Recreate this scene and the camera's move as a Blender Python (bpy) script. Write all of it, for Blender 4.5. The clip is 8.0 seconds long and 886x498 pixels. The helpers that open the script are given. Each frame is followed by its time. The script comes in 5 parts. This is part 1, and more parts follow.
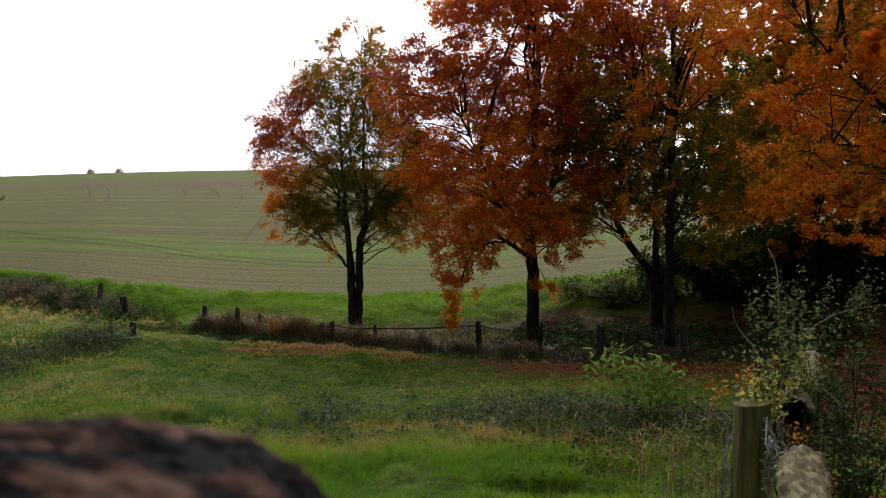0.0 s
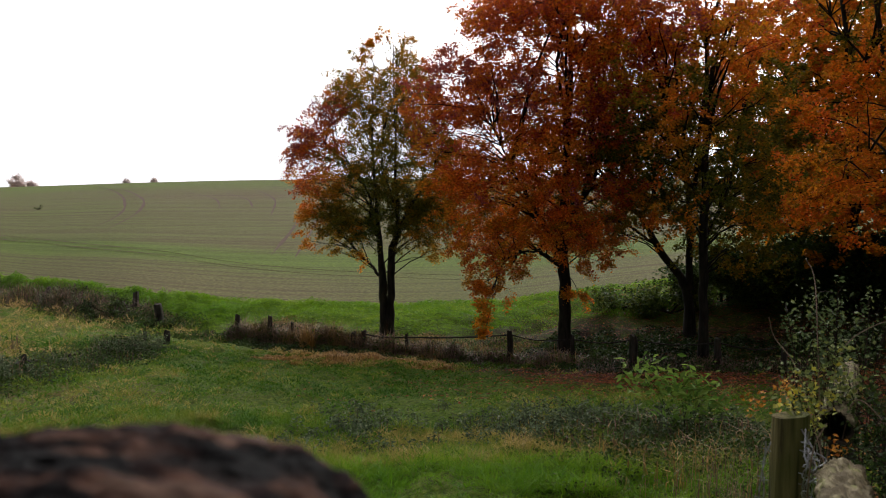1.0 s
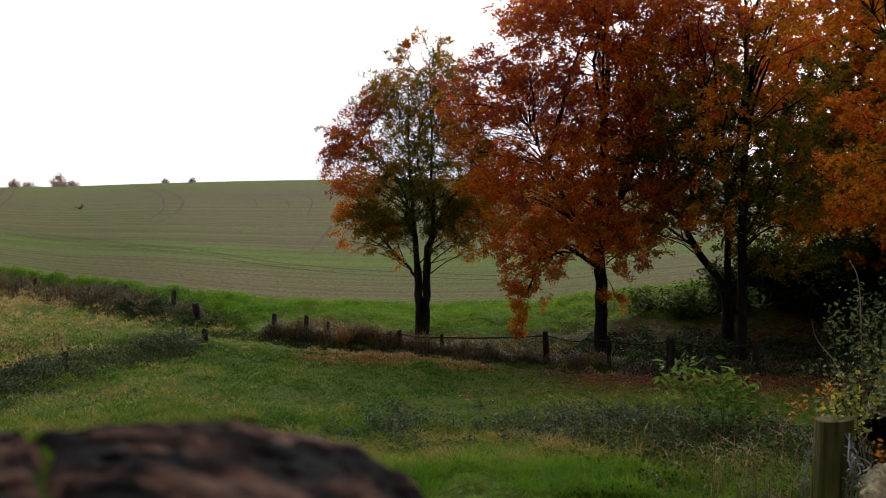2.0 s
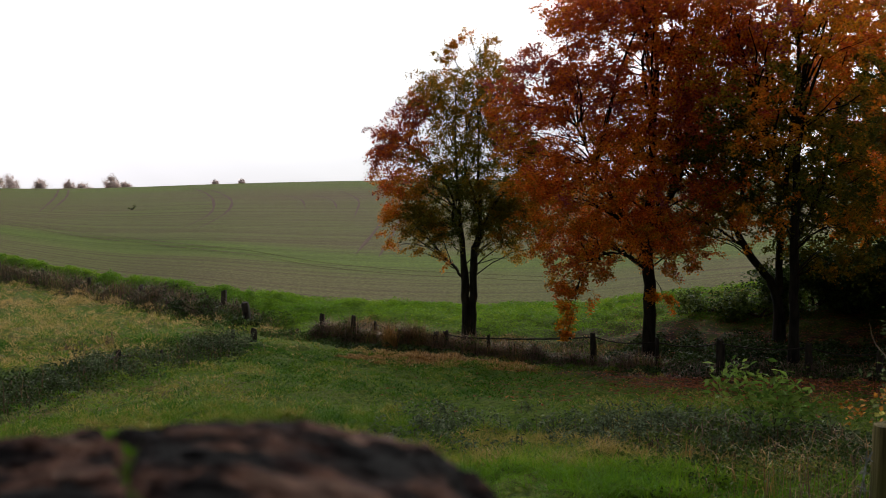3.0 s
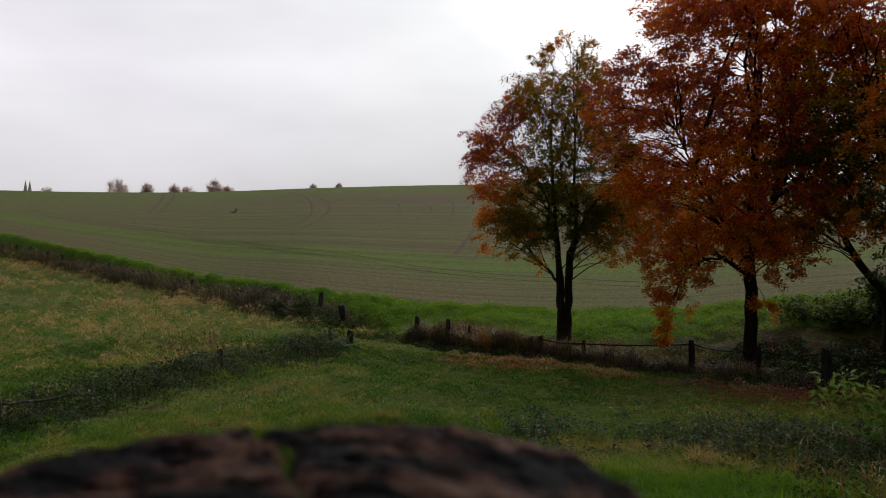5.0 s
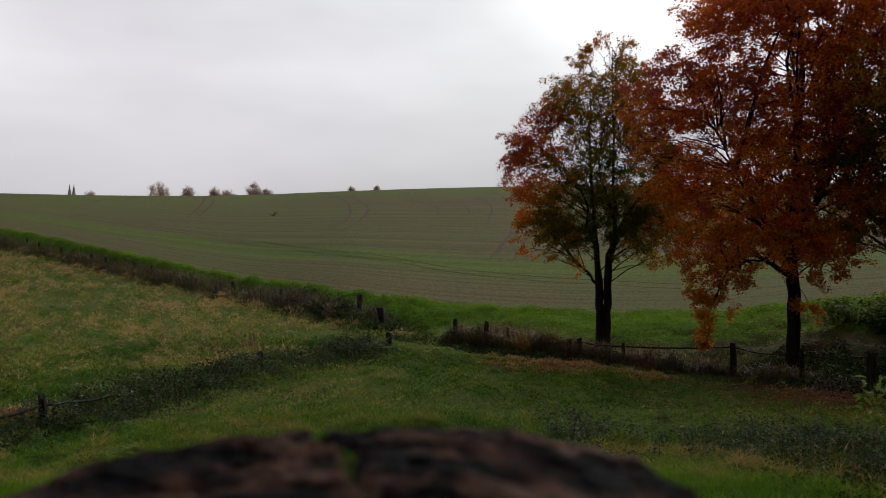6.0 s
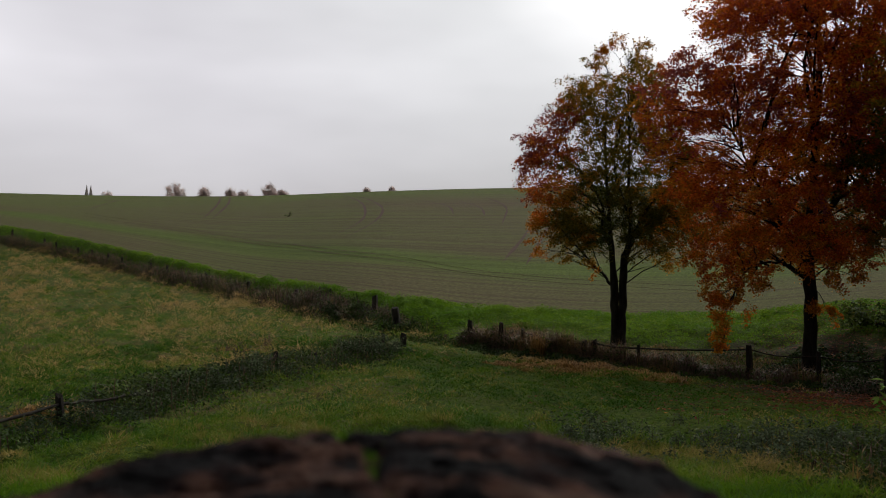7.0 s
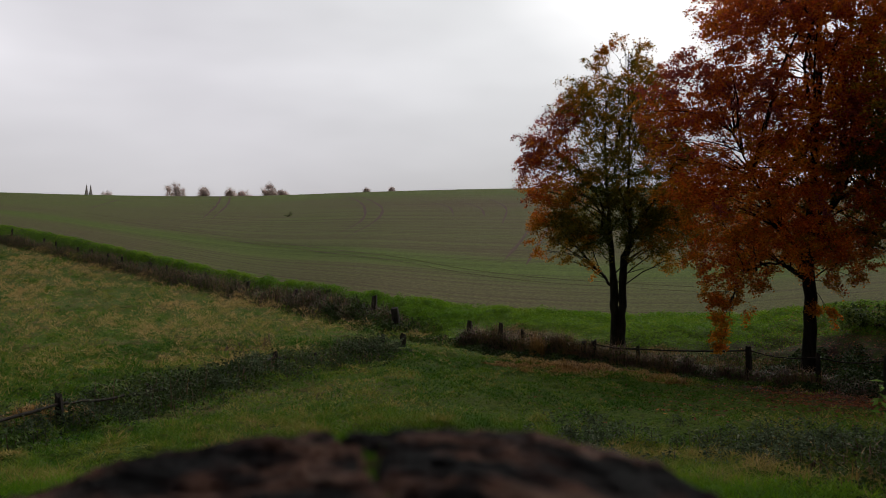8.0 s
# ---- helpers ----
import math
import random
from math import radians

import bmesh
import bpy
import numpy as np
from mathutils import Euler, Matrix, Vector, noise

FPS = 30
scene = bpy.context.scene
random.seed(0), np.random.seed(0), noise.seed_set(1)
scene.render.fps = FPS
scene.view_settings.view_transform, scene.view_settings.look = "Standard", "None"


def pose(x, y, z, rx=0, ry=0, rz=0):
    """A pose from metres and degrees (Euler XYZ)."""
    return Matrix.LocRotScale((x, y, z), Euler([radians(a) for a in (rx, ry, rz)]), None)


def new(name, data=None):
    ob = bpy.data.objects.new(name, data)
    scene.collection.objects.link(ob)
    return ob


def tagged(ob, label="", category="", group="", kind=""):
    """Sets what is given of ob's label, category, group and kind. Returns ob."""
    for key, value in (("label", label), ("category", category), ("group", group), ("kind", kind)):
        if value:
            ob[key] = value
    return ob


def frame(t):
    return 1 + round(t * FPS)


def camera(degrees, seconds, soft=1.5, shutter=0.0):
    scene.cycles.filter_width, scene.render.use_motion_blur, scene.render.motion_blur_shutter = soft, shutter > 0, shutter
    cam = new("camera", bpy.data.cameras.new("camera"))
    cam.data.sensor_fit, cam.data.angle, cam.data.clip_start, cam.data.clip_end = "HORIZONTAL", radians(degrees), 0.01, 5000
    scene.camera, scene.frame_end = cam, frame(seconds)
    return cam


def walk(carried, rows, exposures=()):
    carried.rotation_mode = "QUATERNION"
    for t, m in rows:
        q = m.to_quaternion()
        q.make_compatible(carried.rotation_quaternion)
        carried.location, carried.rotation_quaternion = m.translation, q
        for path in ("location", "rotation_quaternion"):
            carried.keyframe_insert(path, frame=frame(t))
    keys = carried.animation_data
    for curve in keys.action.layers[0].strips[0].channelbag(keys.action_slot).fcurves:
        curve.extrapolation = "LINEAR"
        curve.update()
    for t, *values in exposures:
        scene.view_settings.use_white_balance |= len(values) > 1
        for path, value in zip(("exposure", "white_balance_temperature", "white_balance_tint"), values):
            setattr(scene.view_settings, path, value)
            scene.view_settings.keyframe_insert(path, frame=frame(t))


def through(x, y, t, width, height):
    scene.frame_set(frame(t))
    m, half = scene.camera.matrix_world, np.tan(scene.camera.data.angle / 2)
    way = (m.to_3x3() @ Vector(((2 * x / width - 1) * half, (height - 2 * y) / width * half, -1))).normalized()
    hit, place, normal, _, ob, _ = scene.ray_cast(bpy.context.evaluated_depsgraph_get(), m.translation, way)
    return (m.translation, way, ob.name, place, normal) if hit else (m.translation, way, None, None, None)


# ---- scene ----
# camera: a hand-held pan to the left, drifting 7 cm with the turn
cam = camera(49.4, 8.0, soft=1.0)
cam.data.dof.use_dof, cam.data.dof.focus_distance, cam.data.dof.aperture_fstop = True, 30.0, 9.0
EYE = 1.5
ROWS = [  # seconds, yaw to the left, pitch, lean to the left
    (0, 0.0, -1.500, 0.000),
    (0.5, 0.547, -1.146, 0.041),
    (1, 1.867, -0.951, 0.052),
    (2.5, 5.210, -0.956, 0.263),
    (3, 6.736, -0.915, 0.275),
    (3.5, 7.791, -0.717, 0.402),
    (4, 9.420, -0.596, 0.526),
    (4.5, 10.969, -0.639, 0.671),
    (5, 12.344, -0.714, 0.571),
    (6.5, 15.237, -0.541, 0.476),
    (7, 15.474, -0.553, 0.575),
    (7.5, 15.547, -0.594, 0.629),
    (8, 15.460, -0.529, 0.703),
]
walk(cam, [(t, pose(-0.0045 * yaw, 0, EYE, 0, 0, yaw) @ pose(0, 0, 0, 90 + pitch) @ pose(0, 0, 0, 0, 0, lean)) for t, yaw, pitch, lean in ROWS],
     [(0.0, -0.35), (1.0, -0.45), (2.5, -0.7), (3.5, -0.9), (4.5, -1.17), (6.5, -1.48), (8.0, -1.52)])


# ---- light: an overcast sky, brightest where the veiled sun stands ahead and to the right ----
SUN_TURN, SUN_HEIGHT = 18.0, 38.0
world = bpy.data.worlds.new("sky")
scene.world = world
world.use_nodes = True
wt = world.node_tree
wt.nodes.clear()
w_out, w_bg, w_bg2, w_add = (wt.nodes.new(k) for k in ("ShaderNodeOutputWorld", "ShaderNodeBackground", "ShaderNodeBackground", "ShaderNodeAddShader"))
w_sky = wt.nodes.new("ShaderNodeTexSky")
w_sky.sky_type, w_sky.sun_disc = "NISHITA", False
w_sky.sun_elevation, w_sky.sun_rotation = radians(SUN_HEIGHT), radians(SUN_TURN)
w_bg.inputs["Strength"].default_value = 0.012
wt.links.new(w_sky.outputs[0], w_bg.inputs["Color"])
w_co = wt.nodes.new("ShaderNodeTexCoord")
w_dot = wt.nodes.new("ShaderNodeVectorMath")
w_dot.operation = "DOT_PRODUCT"
w_dot.inputs[1].default_value = (math.sin(radians(SUN_TURN)) * math.cos(radians(SUN_HEIGHT)), math.cos(radians(SUN_TURN)) * math.cos(radians(SUN_HEIGHT)), math.sin(radians(SUN_HEIGHT)))
w_ramp = wt.nodes.new("ShaderNodeValToRGB")
w_ramp.color_ramp.elements[0].position, w_ramp.color_ramp.elements[0].color = 0.0, (0.3, 0.295, 0.315, 1)
w_ramp.color_ramp.elements[1].position, w_ramp.color_ramp.elements[1].color = 0.98, (10.0, 9.8, 9.4, 1)
for where, c in ((0.22, (0.85, 0.83, 0.87, 1)), (0.42, (1.96, 1.91, 2.0, 1)), (0.62, (1.87, 1.82, 1.92, 1)), (0.80, (2.05, 2.05, 2.08, 1)), (0.9, (3.4, 3.35, 3.3, 1))):
    e = w_ramp.color_ramp.elements.new(where)
    e.color = c
w_noise = wt.nodes.new("ShaderNodeTexNoise")
w_noise.inputs["Scale"].default_value, w_noise.inputs["Detail"].default_value = 1.7, 4.0
w_map = wt.nodes.new("ShaderNodeMapping")
w_map.inputs["Scale"].default_value, w_map.inputs["Location"].default_value = (1, 1, 3.2), (0.35, 0.1, 0.6)
w_mul = wt.nodes.new("ShaderNodeMapRange")
w_mul.inputs["From Min"].default_value, w_mul.inputs["From Max"].default_value = 0.3, 0.7
w_mul.inputs["To Min"].default_value, w_mul.inputs["To Max"].default_value = 0.8, 1.16
w_mix = wt.nodes.new("ShaderNodeVectorMath")
w_mix.operation = "SCALE"
wt.links.new(w_co.outputs["Generated"], w_dot.inputs[0])
wt.links.new(w_dot.outputs["Value"], w_ramp.inputs[0])
wt.links.new(w_co.outputs["Generated"], w_map.inputs[0])
wt.links.new(w_map.outputs[0], w_noise.inputs["Vector"])
wt.links.new(w_noise.outputs[0], w_mul.inputs[0])
wt.links.new(w_ramp.outputs[0], w_mix.inputs[0])
w_sep = wt.nodes.new("ShaderNodeSeparateXYZ")
w_high = wt.nodes.new("ShaderNodeMapRange")
w_low = wt.nodes.new("ShaderNodeMapRange")
w_low.inputs["From Min"].default_value, w_low.inputs["From Max"].default_value = 0.02, 0.17
w_low.inputs["To Min"].default_value, w_low.inputs["To Max"].default_value = 0.66, 1.14
w_fade2 = wt.nodes.new("ShaderNodeMath")
w_fade2.operation = "MULTIPLY"
w_high.inputs["From Min"].default_value, w_high.inputs["From Max"].default_value = 0.24, 0.8
w_high.inputs["To Min"].default_value, w_high.inputs["To Max"].default_value = 1.0, 0.5
w_fade = wt.nodes.new("ShaderNodeMath")
w_fade.operation = "MULTIPLY"
wt.links.new(w_co.outputs["Generated"], w_sep.inputs[0])
wt.links.new(w_sep.outputs[2], w_high.inputs[0])
wt.links.new(w_mul.outputs[0], w_fade.inputs[0])
wt.links.new(w_high.outputs[0], w_fade.inputs[1])
wt.links.new(w_sep.outputs[2], w_low.inputs[0])
wt.links.new(w_fade.outputs[0], w_fade2.inputs[0])
wt.links.new(w_low.outputs[0], w_fade2.inputs[1])
wt.links.new(w_fade2.outputs[0], w_mix.inputs["Scale"])
wt.links.new(w_mix.outputs[0], w_bg2.inputs["Color"])
w_bg2.inputs["Strength"].default_value = 1.0
wt.links.new(w_bg.outputs[0], w_add.inputs[0])
wt.links.new(w_bg2.outputs[0], w_add.inputs[1])
wt.links.new(w_add.outputs[0], w_out.inputs[0])
sun = new("sun", bpy.data.lights.new("sun", "SUN"))
sun.data.energy, sun.data.angle, sun.data.color = 0.65, radians(25), (1.0, 0.95, 0.88)
sun.matrix_world = pose(0, 0, 60, 90 - SUN_HEIGHT, 0, 180 - SUN_TURN)


# ---- materials ----
def material(name, rough=0.8, shine=0.12):
    """A node material: its tree, its shader and a helper that adds and links nodes."""
    m = bpy.data.materials.new(name)
    m.use_nodes = True
    tree = m.node_tree
    shader = tree.nodes["Principled BSDF"]
    shader.inputs["Roughness"].default_value = rough
    shader.inputs["Specular IOR Level"].default_value = shine

    def add(kind, **links):
        n = tree.nodes.new("ShaderNode" + kind)
        for key, value in links.items():
            socket = n.inputs[int(key[1:])] if key[0] == "i" and key[1:].isdigit() else n.inputs[key]
            if hasattr(value, "is_linked"):
                tree.links.new(value, socket)
            else:
                socket.default_value = value
        return n
    return m, tree, shader, add


def ramp(add, fac, stops):
    n = add("ValToRGB", Fac=fac)
    r = n.color_ramp
    while len(r.elements) < len(stops):
        r.elements.new(0.5)
    for e, (p, c) in zip(r.elements, stops):
        e.position, e.color = p, (*c, 1)
    return n.outputs[0]


def noisy(add, scale, detail=5.0, stretch=None, kind="Position"):
    co = add("NewGeometry").outputs["Position"] if kind == "Position" else add("TexCoord").outputs[kind]
    if stretch:
        co = add("Mapping", Vector=co, Scale=stretch).outputs[0]
    return add("TexNoise", Vector=co, Scale=scale, Detail=detail).outputs[0]


def blend(add, fac, a, b, how="MIX"):
    n = add("Mix")
    n.data_type, n.blend_type = "RGBA", how
    for value, socket in ((fac, n.inputs[0]), (a, n.inputs[6]), (b, n.inputs[7])):
        if hasattr(value, "is_linked"):
            n.id_data.links.new(value, socket)
        else:
            socket.default_value = value if isinstance(value, float) else (*value, 1)
    return n.outputs[2]


def sums(add, op, a, b):
    n = add("Math", i0=a, i1=b)
    n.operation = op
    return n.outputs[0]


def bump(add, tree, shader, height, strength=0.5, distance=0.02):
    b = add("Bump", Strength=strength, Distance=distance, Height=height)
    tree.links.new(b.outputs[0], shader.inputs["Normal"])


def leaf_material(name, stops, through=0.3, spread=0.12, vary=0.85):
    """Leaves whose colour follows the tint laid on their faces, a little different from leaf to leaf."""
    m, tree, shader, add = material(name, 0.55)
    tint = add("Attribute")
    tint.attribute_name = "tint"
    rnd = add("NewGeometry").outputs["Random Per Island"]
    t = sums(add, "ADD", tint.outputs["Fac"], sums(add, "MULTIPLY", sums(add, "SUBTRACT", rnd, 0.5), spread * 2))
    c = ramp(add, t, stops)
    v = sums(add, "ADD", sums(add, "MULTIPLY", add("TexWhiteNoise", Vector=add("CombineXYZ", X=rnd).outputs[0]).outputs[0], vary), 1 - vary / 2)
    c = blend(add, 1.0, c, add("CombineXYZ", X=v, Y=v, Z=v).outputs[0], "MULTIPLY")
    tree.links.new(c, shader.inputs["Base Color"])
    tr = add("BsdfTranslucent", Color=c)
    mix = add("MixShader", Fac=through, i1=shader.outputs[0], i2=tr.outputs[0])
    tree.links.new(mix.outputs[0], tree.nodes["Material Output"].inputs[0])
    return m


GREEN, OLIVE, GOLD, RUST, BRICK, WINE = (0.075, 0.1, 0.012), (0.24, 0.185, 0.015), (0.7, 0.3, 0.018), (0.74, 0.19, 0.018), (0.5, 0.095, 0.024), (0.33, 0.085, 0.075)
AUTUMN = leaf_material("autumn_leaves", [(0.0, GREEN), (0.28, OLIVE), (0.5, GOLD), (0.7, RUST), (0.85, BRICK), (1.0, WINE)], 0.48, 0.1)
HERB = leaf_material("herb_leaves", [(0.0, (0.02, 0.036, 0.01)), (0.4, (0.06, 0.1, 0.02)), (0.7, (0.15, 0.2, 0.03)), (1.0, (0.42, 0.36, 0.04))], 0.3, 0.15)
# skyline foliage: far too pale for leaves, the paleness stands in for haze
FARLEAF = leaf_material("haze_pale_leaves", [(0.0, (0.7, 0.62, 0.6)), (1.0, (0.84, 0.72, 0.68))], 0.85, 0.2)
BRAMBLE = leaf_material("bramble_leaves", [(0.0, (0.03, 0.05, 0.02)), (0.5, (0.1, 0.14, 0.055)), (0.8, (0.24, 0.27, 0.07)), (1.0, (0.5, 0.42, 0.05))], 0.25, 0.2)
GRASS = leaf_material("grass_blades", [(0.0, (0.034, 0.105, 0.006)), (0.18, (0.07, 0.17, 0.009)), (0.38, (0.16, 0.255, 0.018)), (0.6, (0.36, 0.29, 0.075)), (1.0, (0.56, 0.37, 0.15))], 0.4, 0.035, 0.2)
LUSH = leaf_material("lush_grass_blades", [(0.0, (0.09, 0.215, 0.01)), (0.4, (0.2, 0.33, 0.018)), (1.0, (0.44, 0.38, 0.085))], 0.5, 0.06, 0.35)
NETTLE = leaf_material("nettle_leaves", [(0.0, (0.02, 0.035, 0.015)), (0.45, (0.07, 0.1, 0.045)), (0.8, (0.15, 0.19, 0.1)), (1.0, (0.3, 0.32, 0.2))], 0.25, 0.2)
SHOOTS = leaf_material("fresh_shoots", [(0.0, (0.04, 0.1, 0.015)), (0.6, (0.13, 0.25, 0.04)), (1.0, (0.28, 0.36, 0.07))], 0.4, 0.15)
DRY = leaf_material("dry_stalks", [(0.0, (0.08, 0.05, 0.043)), (0.5, (0.19, 0.13, 0.09)), (1.0, (0.44, 0.265, 0.085))], 0.15, 0.2)
LITTER = leaf_material("fallen_leaves", [(0.0, (0.09, 0.022, 0.011)), (0.5, (0.25, 0.062, 0.018)), (1.0, (0.58, 0.25, 0.03))], 0.1, 0.3)


def bark_material(name, dark, light, moss=0.3):
    m, tree, shader, add = material(name, 0.9)
    n = noisy(add, 9.0, 6.0, (1, 1, 0.22))
    c = ramp(add, n, [(0.32, dark), (0.68, light)])
    g = ramp(add, noisy(add, 1.3, 4.0), [(0.5, (0, 0, 0)), (0.75, (moss, moss, moss))])
    tree.links.new(blend(add, g, c, (0.06, 0.075, 0.03)), shader.inputs["Base Color"])
    bump(add, tree, shader, n, 0.8, 0.03)
    return m


BARK = bark_material("tree_bark", (0.009, 0.008, 0.007), (0.036, 0.031, 0.025), 0.2)
TWIG = bark_material("twig_bark", (0.018, 0.013, 0.01), (0.05, 0.036, 0.028), 0.1)
OLDWOOD = bark_material("fence_wood", (0.018, 0.015, 0.013), (0.065, 0.055, 0.045), 0.3)


def post_material():
    m, tree, shader, add = material("algae_stained_wood", 0.88)
    grain = noisy(add, 55.0, 8.0, (1, 1, 0.06))
    c = ramp(add, grain, [(0.3, (0.03, 0.024, 0.012)), (0.47, (0.11, 0.09, 0.035)), (0.7, (0.2, 0.165, 0.07))])
    g = ramp(add, noisy(add, 7.0, 6.0, (1, 1, 0.4)), [(0.4, (0, 0, 0)), (0.62, (0.8, 0.8, 0.8))])
    c = blend(add, g, c, (0.055, 0.07, 0.012))
    crack = ramp(add, noisy(add, 15.0, 3.0, (1, 1, 0.03)), [(0.4, (0.1, 0.1, 0.1)), (0.44, (1, 1, 1))])
    tree.links.new(blend(add, 1.0, c, crack, "MULTIPLY"), shader.inputs["Base Color"])
    bump(add, tree, shader, sums(add, "ADD", grain, crack), 0.9, 0.012)
    return m


POSTWOOD = post_material()


def stump_material():
    m, tree, shader, add = material("rotten_wood", 0.92)
    big, fine = noisy(add, 26.0, 6.0, (0.6, 1, 1.8)), noisy(add, 110.0, 6.0, (0.5, 1, 2.0))
    c = ramp(add, big, [(0.44, (0.003, 0.0025, 0.003)), (0.5, (0.022, 0.011, 0.01)), (0.56, (0.12, 0.062, 0.042)), (0.67, (0.12, 0.08, 0.062)), (0.8, (0.3, 0.21, 0.17))])
    c = blend(add, 0.6, c, ramp(add, fine, [(0.35, (0.15, 0.12, 0.12)), (0.65, (1.2, 1.1, 1.05))]), "MULTIPLY")
    g = ramp(add, noisy(add, 11.0, 3.0), [(0.6, (0, 0, 0)), (0.72, (0.3, 0.3, 0.3))])
    tree.links.new(blend(add, g, c, (0.06, 0.075, 0.012)), shader.inputs["Base Color"])
    bump(add, tree, shader, sums(add, "ADD", big, sums(add, "MULTIPLY", fine, 0.5)), 1.0, 0.02)
    return m


STUMPWOOD = stump_material()


def log_material():
    m, tree, shader, add = material("lichen_covered_log", 0.92)
    n, big = noisy(add, 60.0, 7.0, (1, 0.35, 0.6)), noisy(add, 26.0, 5.0, (1, 0.3, 0.6))
    c = ramp(add, n, [(0.32, (0.035, 0.026, 0.016)), (0.52, (0.17, 0.14, 0.08)), (0.74, (0.36, 0.31, 0.2))])
    g = ramp(add, big, [(0.4, (0.95, 0.95, 0.95)), (0.5, (0, 0, 0))])
    c = blend(add, g, c, (0.09, 0.07, 0.04))
    g = ramp(add, big, [(0.56, (0, 0, 0)), (0.66, (0.7, 0.7, 0.7))])
    tree.links.new(blend(add, g, c, (0.2, 0.21, 0.07)), shader.inputs["Base Color"])
    bump(add, tree, shader, n, 1.0, 0.015)
    return m


LOGWOOD = log_material()


def metal_material():
    m, tree, shader, add = material("galvanised_wire", 0.45)
    shader.inputs["Metallic"].default_value = 0.85
    tree.links.new(ramp(add, noisy(add, 60.0), [(0.35, (0.16, 0.14, 0.13)), (0.65, (0.42, 0.43, 0.46))]), shader.inputs["Base Color"])
    return m


WIRE = metal_material()
# pale grey for far stems and the church, with distance haze in the colour
FARSTONE = bark_material("haze_pale_grey", (0.42, 0.37, 0.36), (0.55, 0.48, 0.47), 0.0)


def pasture_material():
    """Grazed grass: fresh green, with bleached tussocks and bare, leafy patches darkened as tree shade."""
    m, tree, shader, add = material("pasture", 0.95)
    fine, mid, big = noisy(add, 14.0, 6.0), noisy(add, 1.6, 5.0), noisy(add, 0.22, 3.0)
    green = ramp(add, fine, [(0.3, (0.025, 0.05, 0.004)), (0.55, (0.07, 0.115, 0.009)), (0.75, (0.13, 0.17, 0.02))])
    edge = add("Attribute")
    edge.attribute_name = "verge"
    green = blend(add, edge.outputs["Fac"], green, ramp(add, fine, [(0.3, (0.04, 0.095, 0.005)), (0.7, (0.11, 0.19, 0.01))]))
    straw = ramp(add, fine, [(0.3, (0.06, 0.05, 0.015)), (0.7, (0.19, 0.14, 0.05))])
    f = ramp(add, sums(add, "ADD", sums(add, "MULTIPLY", mid, 0.6), sums(add, "MULTIPLY", big, 0.4)), [(0.47, (0, 0, 0)), (0.6, (0.85, 0.85, 0.85))])
    dry = add("Attribute")
    dry.attribute_name = "dry"
    f = sums(add, "MULTIPLY", f, dry.outputs["Fac"])
    c = blend(add, f, green, straw)
    soil = add("Attribute")
    soil.attribute_name = "litter_shade"
    # fallen-leaf brown, taken darker to carry the shade below the trees
    brown = ramp(add, fine, [(0.3, (0.014, 0.009, 0.006)), (0.7, (0.055, 0.026, 0.013))])
    s = sums(add, "MULTIPLY", soil.outputs["Fac"], ramp(add, noisy(add, 2.5, 5.0), [(0.3, (0.3, 0.3, 0.3)), (0.6, (1, 1, 1))]))
    c = blend(add, s, c, brown)
    # the drilled field: brown soil with rows of young corn
    field = add("Attribute")
    field.attribute_name = "field"
    rows = add("Attribute")
    rows.attribute_name = "rows"
    drill = add("CombineXYZ", X=rows.outputs["Fac"], Y=sums(add, "MULTIPLY", add("SeparateXYZ", Vector=add("NewGeometry").outputs["Position"]).outputs[0], 0.008)).outputs[0]
    lines = add("TexNoise", Vector=drill, Scale=1.5, Detail=3.0, Roughness=0.65).outputs[0]
    loam = ramp(add, noisy(add, 8.0, 7.0), [(0.3, (0.095, 0.064, 0.037)), (0.7, (0.165, 0.113, 0.066))])
    shoots = ramp(add, noisy(add, 10.0, 7.0), [(0.35, (0.075, 0.11, 0.016)), (0.7, (0.135, 0.18, 0.026))])
    stand = sums(add, "ADD", sums(add, "MULTIPLY", noisy(add, 0.035, 4.0), 0.6), sums(add, "MULTIPLY", lines, 0.4))
    stand = ramp(add, stand, [(0.36, (0.14, 0.14, 0.14)), (0.64, (0.7, 0.7, 0.7))])
    speck = ramp(add, noisy(add, 6.0, 8.0), [(0.35, (0.7, 0.7, 0.7)), (0.65, (1.2, 1.2, 1.2))])
    lush = add("Attribute")
    lush.attribute_name = "lush"
    stand = sums(add, "ADD", stand, lush.outputs["Fac"])
    tilled = blend(add, 1.0, blend(add, stand, loam, shoots), speck, "MULTIPLY")
    tilled = blend(add, 1.0, tilled, ramp(add, lines, [(0.4, (0.78, 0.74, 0.75)), (0.54, (1.05, 1.05, 1.04))]), "MULTIPLY")
    c = blend(add, field.outputs["Fac"], c, tilled)
    tree.links.new(c, shader.inputs["Base Color"])
    bump(add, tree, shader, sums(add, "ADD", fine, mid), 0.7, 0.08)
    return m


PASTURE = pasture_material()


def soil_material():
    m, tree, shader, add = material("bare_soil", 0.95)
    n = noisy(add, 4.0, 6.0)
    tree.links.new(ramp(add, n, [(0.3, (0.065, 0.04, 0.027)), (0.7, (0.12, 0.074, 0.05))]), shader.inputs["Base Color"])
    return m


SOIL = soil_material()

